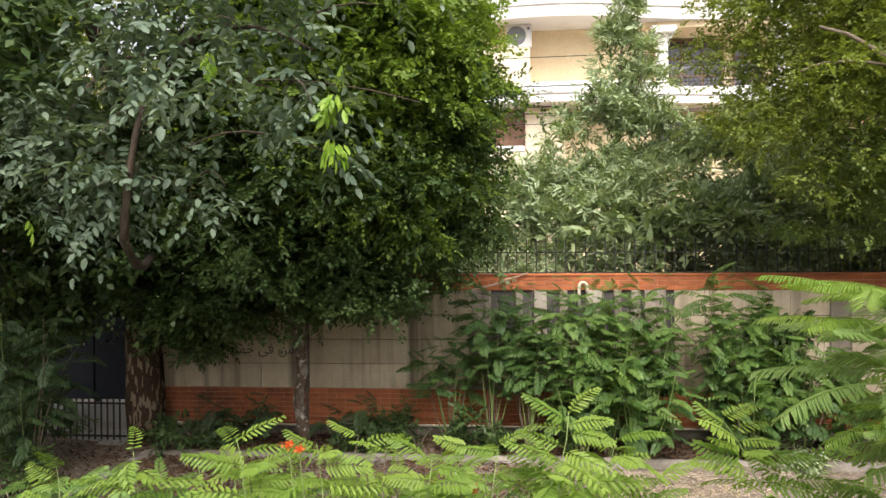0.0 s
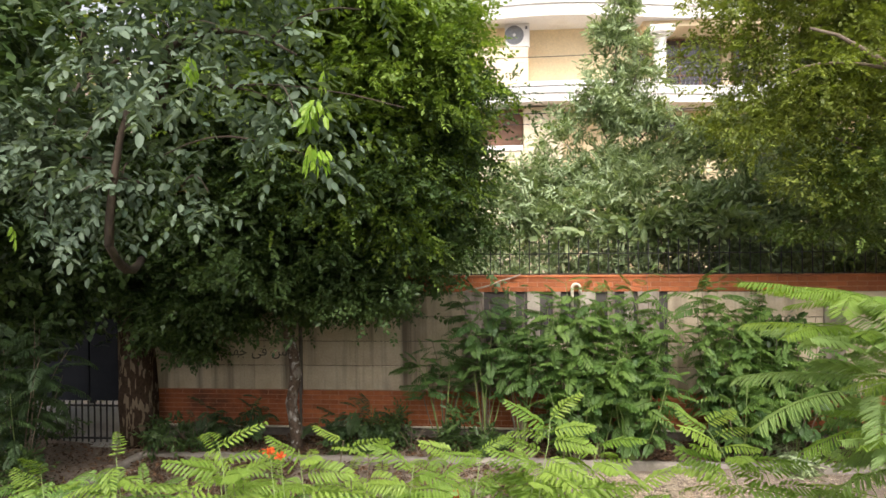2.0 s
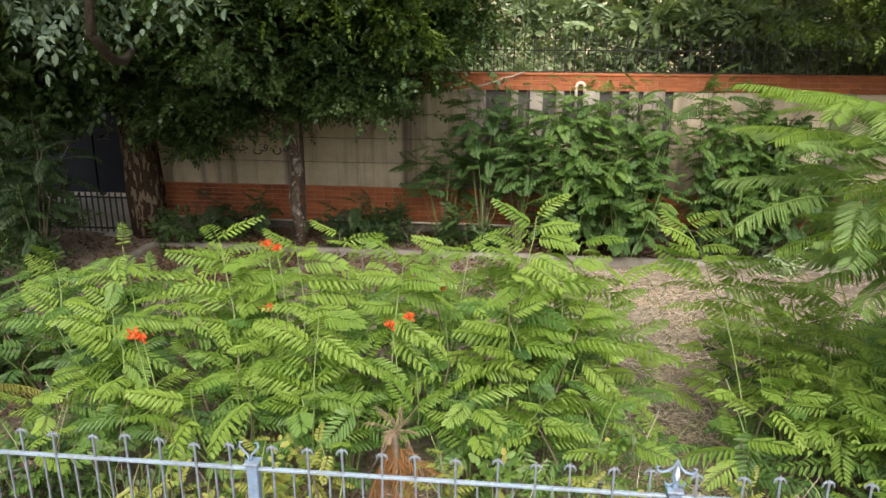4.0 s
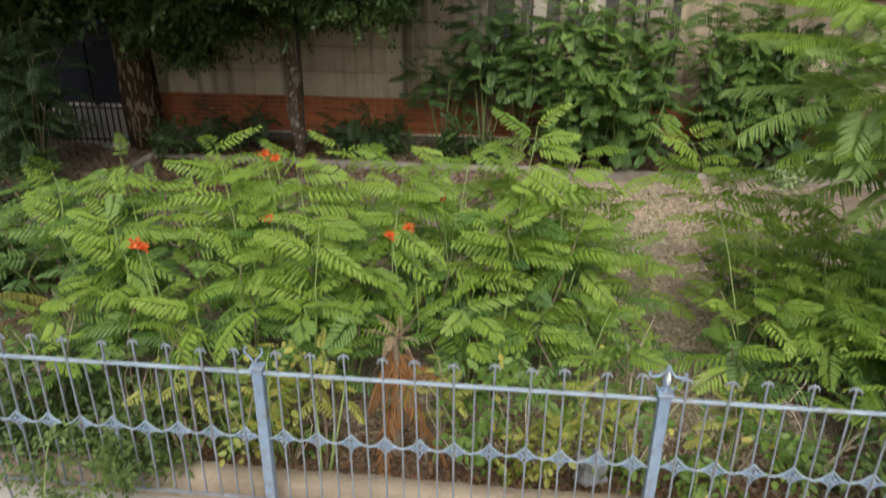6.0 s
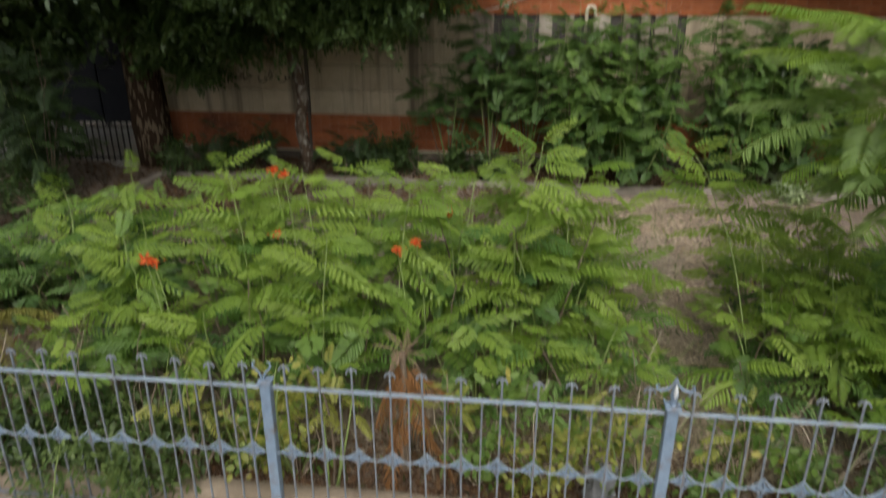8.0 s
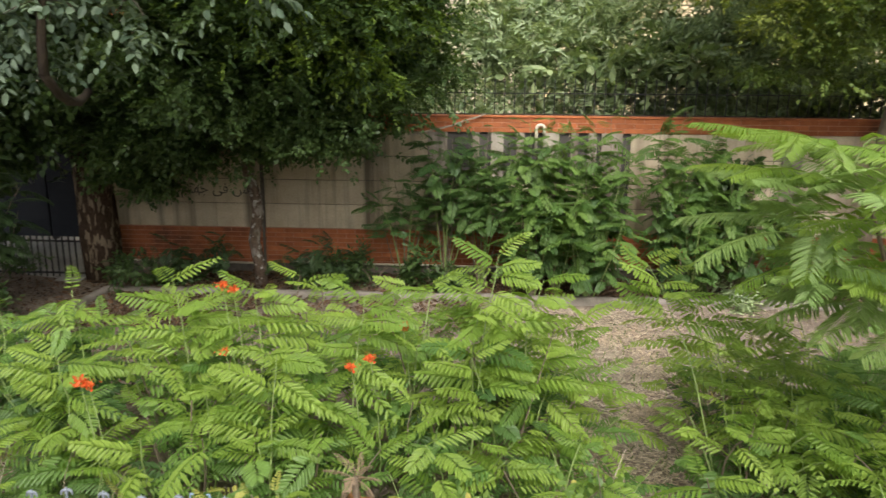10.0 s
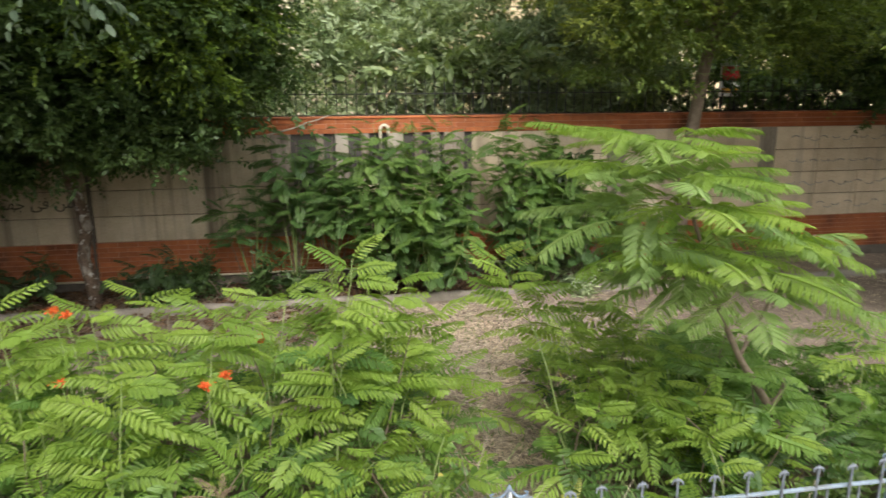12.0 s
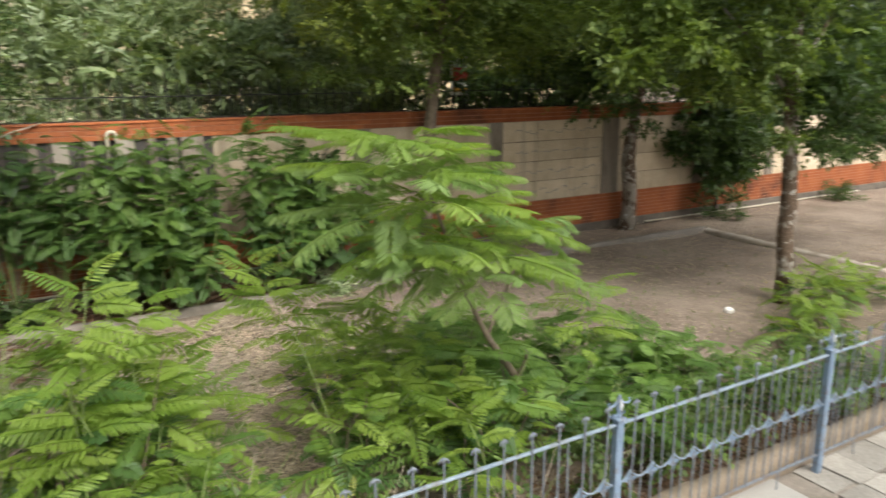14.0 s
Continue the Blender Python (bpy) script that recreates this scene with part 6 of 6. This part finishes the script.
painted_words("\ufee3 \ufee2\ufee8\ufeec\ufe9f \ufef0\ufed3 \ufeb1", -2.89, 1.09, 0.185)
for i, x in enumerate((-4.34, -4.19, -4.03, -3.87)):
    arc = [(x + 0.055 * math.cos(q), INK_Y, 1.13 + 0.045 * math.sin(q)) for q in np.linspace(math.pi * (1.0 + 0.1 * i), math.pi * 2.1, 9)]
    part("stroke", Shape().tube(arc, np.linspace(0.010, 0.006, 9), 4), INK, wr)
wr2 = thing("wall_writing", "washed-out painted writing on the pale concrete panels", "writing")
for k in range(4):
    for i in range(11):
        x = 6.62 + 0.155 * i + 0.03 * math.sin(k * 3 + i * 1.7)
        z = 1.76 - 0.318 * k + 0.02 * math.sin(i * 2.0 + k)
        a = 0.35 + 0.5 * ((i * 5 + k * 3) % 4) / 4
        arc = [(x + 0.06 * math.cos(q), INK_Y, z + 0.03 * math.sin(q) * (1 if (i + k) % 3 else -1)) for q in np.linspace(math.pi * (1 + a * 0.2), math.pi * (1.7 + a * 0.5), 7)]
        part("stroke", Shape().tube(arc, np.linspace(0.006, 0.009, 7), 4), INK_FADED, wr2)

# dry grass and leaf litter over the soil
n = 20000
gx, gy = rng.uniform(-4.2, 12.5, n), rng.uniform(2.65, 8.9, n)
gx = np.where((gy > 6.0) & (gx < 2.5), gx + 6.7, gx)
a = rng.uniform(0, 6.283, n)
P = np.stack([gx, gy, np.full(n, 0.035) + 0.012 * rng.random(n)], 1)
D = np.stack([np.cos(a), np.sin(a), 0.05 + 0.35 * rng.random(n) ** 2], 1)
v, q = leaf_arrays(P, D, np.tile(UP, (n, 1)) + rng.normal(size=(n, 3)) * 0.4, rng.uniform(0.02, 0.08, n), rng.uniform(0.003, 0.007, n))
tagged(new("dry_grass", quick_mesh("dry_grass", v, q, STRAW)), "scattered dry straw and leaf litter on the soil", "litter", kind="stuff")
n = 26000
gy = rng.uniform(2.9, 7.6, n)
gx = 0.35 + 0.17 * gy + rng.normal(0, 0.55, n)
a = rng.uniform(0, 6.283, n)
P = np.stack([gx, gy, np.full(n, 0.045) + 0.02 * rng.random(n)], 1)
D = np.stack([np.cos(a), np.sin(a), 0.05 + 0.3 * rng.random(n) ** 2], 1)
v, q = leaf_arrays(P, D, np.tile(UP, (n, 1)) + rng.normal(size=(n, 3)) * 0.4, rng.uniform(0.02, 0.07, n), rng.uniform(0.003, 0.006, n))
tagged(new("straw", quick_mesh("straw", v, q, STRAW_PALE)), "matted pale straw on the bare patch between shrubs", "straw", kind="stuff")
n = 30000
P = np.stack([-5.0 + 14.0 * rng.random(n) ** 1.5, 2.59 + np.abs(rng.normal(size=n)) * 0.30, 0.045 + 0.02 * rng.random(n)], 1)
v, q = leaf_arrays(P, rng.normal(size=(n, 3)) * (1, 1, 0.25), np.tile(UP, (n, 1)) + rng.normal(size=(n, 3)) * 0.4, rng.uniform(0.015, 0.04, n), rng.uniform(0.008, 0.018, n))
tagged(new("leaf_litter", quick_mesh("leaf_litter", v, q, LEAF_LITTER)), "dark brown fallen leaves heaped behind the kerb", "litter", kind="stuff")
# dark leaves laid to deepen the ground tone by the wall and far left
n = 24000
lx = rng.uniform(-4.25, 4.6, n)
P = np.stack([lx, 8.92 - np.where(lx < 0.2, 2.3, 1.0) * rng.random(n) ** 1.3, 0.045 + 0.02 * rng.random(n)], 1)
v, q = leaf_arrays(P, rng.normal(size=(n, 3)) * (1, 1, 0.25), np.tile(UP, (n, 1)) + rng.normal(size=(n, 3)) * 0.4, rng.uniform(0.03, 0.07, n), rng.uniform(0.015, 0.03, n))
far_side = rng.random(n) < 0.4
v = v.reshape(n, 6, 3)
v[far_side] += np.stack([rng.uniform(-7.2, -2.4, n) - P[:, 0], rng.uniform(3.0, 8.4, n) - P[:, 1], np.zeros(n)], 1)[far_side][:, None, :]
v = v.reshape(-1, 3)
tagged(new("leaf_litter", quick_mesh("leaf_litter", v, q, LEAF_LITTER)), "dark brown leaves added to darken the soil below the wall", "litter", kind="stuff")
n = 5000
gx, gy = rng.normal(1.0, 3.2, n), rng.uniform(2.7, 7.2, n)
a = rng.uniform(0, 6.283, n)
P = np.stack([gx, gy, np.full(n, 0.02)], 1)
D = np.stack([np.cos(a) * 0.6, np.sin(a) * 0.6, 0.5 + 0.5 * rng.random(n)], 1)
v, q = leaf_arrays(P, D, rng.normal(size=(n, 3)), rng.uniform(0.03, 0.10, n), rng.uniform(0.004, 0.009, n), 0.3)
tagged(new("sparse_grass", quick_mesh("sparse_grass", v, q, LEAF_WEED)), "sparse green grass blades in the soil", "grass", kind="stuff")

# ---------------------------------------------------------------- pieces: concrete panels, bricks, flagstones
r = np.random.default_rng(21)
BAYS = [(-5.13, -2.745, 4), (-2.695, -0.558, 3), (1.985, 3.85, 4)] + [(a + wa / 2 + 0.004, b - wb / 2 - 0.004, 3) for (a, wa), (b, wb) in zip(PILASTERS[2:], PILASTERS[3:])]
ROW = (CAP - BAND) / 4


def panel_row(a, b, cols, z, mat):
    """One course of concrete panels of equal width between a and b."""
    w = (b - a) / cols
    pm = Shape().box(0.002, w - 0.002, WALL_Y - 0.014, WALL_Y + 0.015, 0.004, ROW - 0.005, 0.003).mesh("panel", mat)
    for k in range(cols):
        part("panel", pm, mat, wall, at=pose(a + w * k, r.normal() * 0.0015, z))


for a, b, cols in BAYS:
    for j in range(4):
        panel_row(a, b, cols, BAND + ROW * j, PANEL_CLEAN if a > 4 else PANEL)
for j in range(2):
    panel_row(-0.306, 1.618, 3, BAND + ROW * j, PANEL)

BL, BH = 0.235, 0.061
brick = Shape().box(0, BL - 0.008, 8.948, 8.985, 0, BH - 0.008, 0.002).mesh("brick", BRICK)
rest = Shape()
count = 0
for base, courses in ((0.158, 8), (CAP + 0.003, 3)):
    for c in range(courses):
        z = base + c * BH
        n = int((WX1 - WX0) / BL)
        for i in range(n):
            x = WX0 + i * BL + (BL / 2 if c % 2 else 0)
            near = (-2.9 < x < -0.4) if base < 1 else (-1.2 < x < 4.2)
            if near and count < 295:
                part("brick", brick, BRICK, wall, at=pose(x, r.normal() * 0.0018, z + r.normal() * 0.0008))
                count += 1
            else:
                dy = r.normal() * 0.0018
                rest.box(x, x + BL - 0.008, 8.948 + dy, 8.985, z, z + BH - 0.008)
part("brickwork", rest, BRICK, wall, kind="stuff")

y0 = 2.44
for j in range(10):
    x = 3.96 + 0.2 * r.random()
    d = r.uniform(0.24, 0.36)
    while x < 12:
        w = r.uniform(0.22, 0.46)
        e = [0.012 * r.normal() for _ in range(4)]
        z = 0.003 + r.normal() * 0.004
        s_ = Shape().add([(x + 0.006, y0 - d + 0.012 + e[0], z), (x + w - 0.006, y0 - d + 0.012 + e[1], z), (x + w - 0.006 + e[2], y0, z + 0.002), (x + 0.006 + e[3], y0, z + 0.002),
                          (x + 0.002, y0 - d + 0.006 + e[0], -0.05), (x + w - 0.002, y0 - d + 0.006 + e[1], -0.05), (x + w - 0.002 + e[2], y0 + 0.004, -0.05), (x + 0.002 + e[3], y0 + 0.004, -0.05)],
                         [(0, 1, 2, 3), (0, 4, 5, 1), (1, 5, 6, 2), (2, 6, 7, 3), (3, 7, 4, 0)])
        part("flagstone", s_, SLAB, slab_bed)
        x += w
    y0 -= d
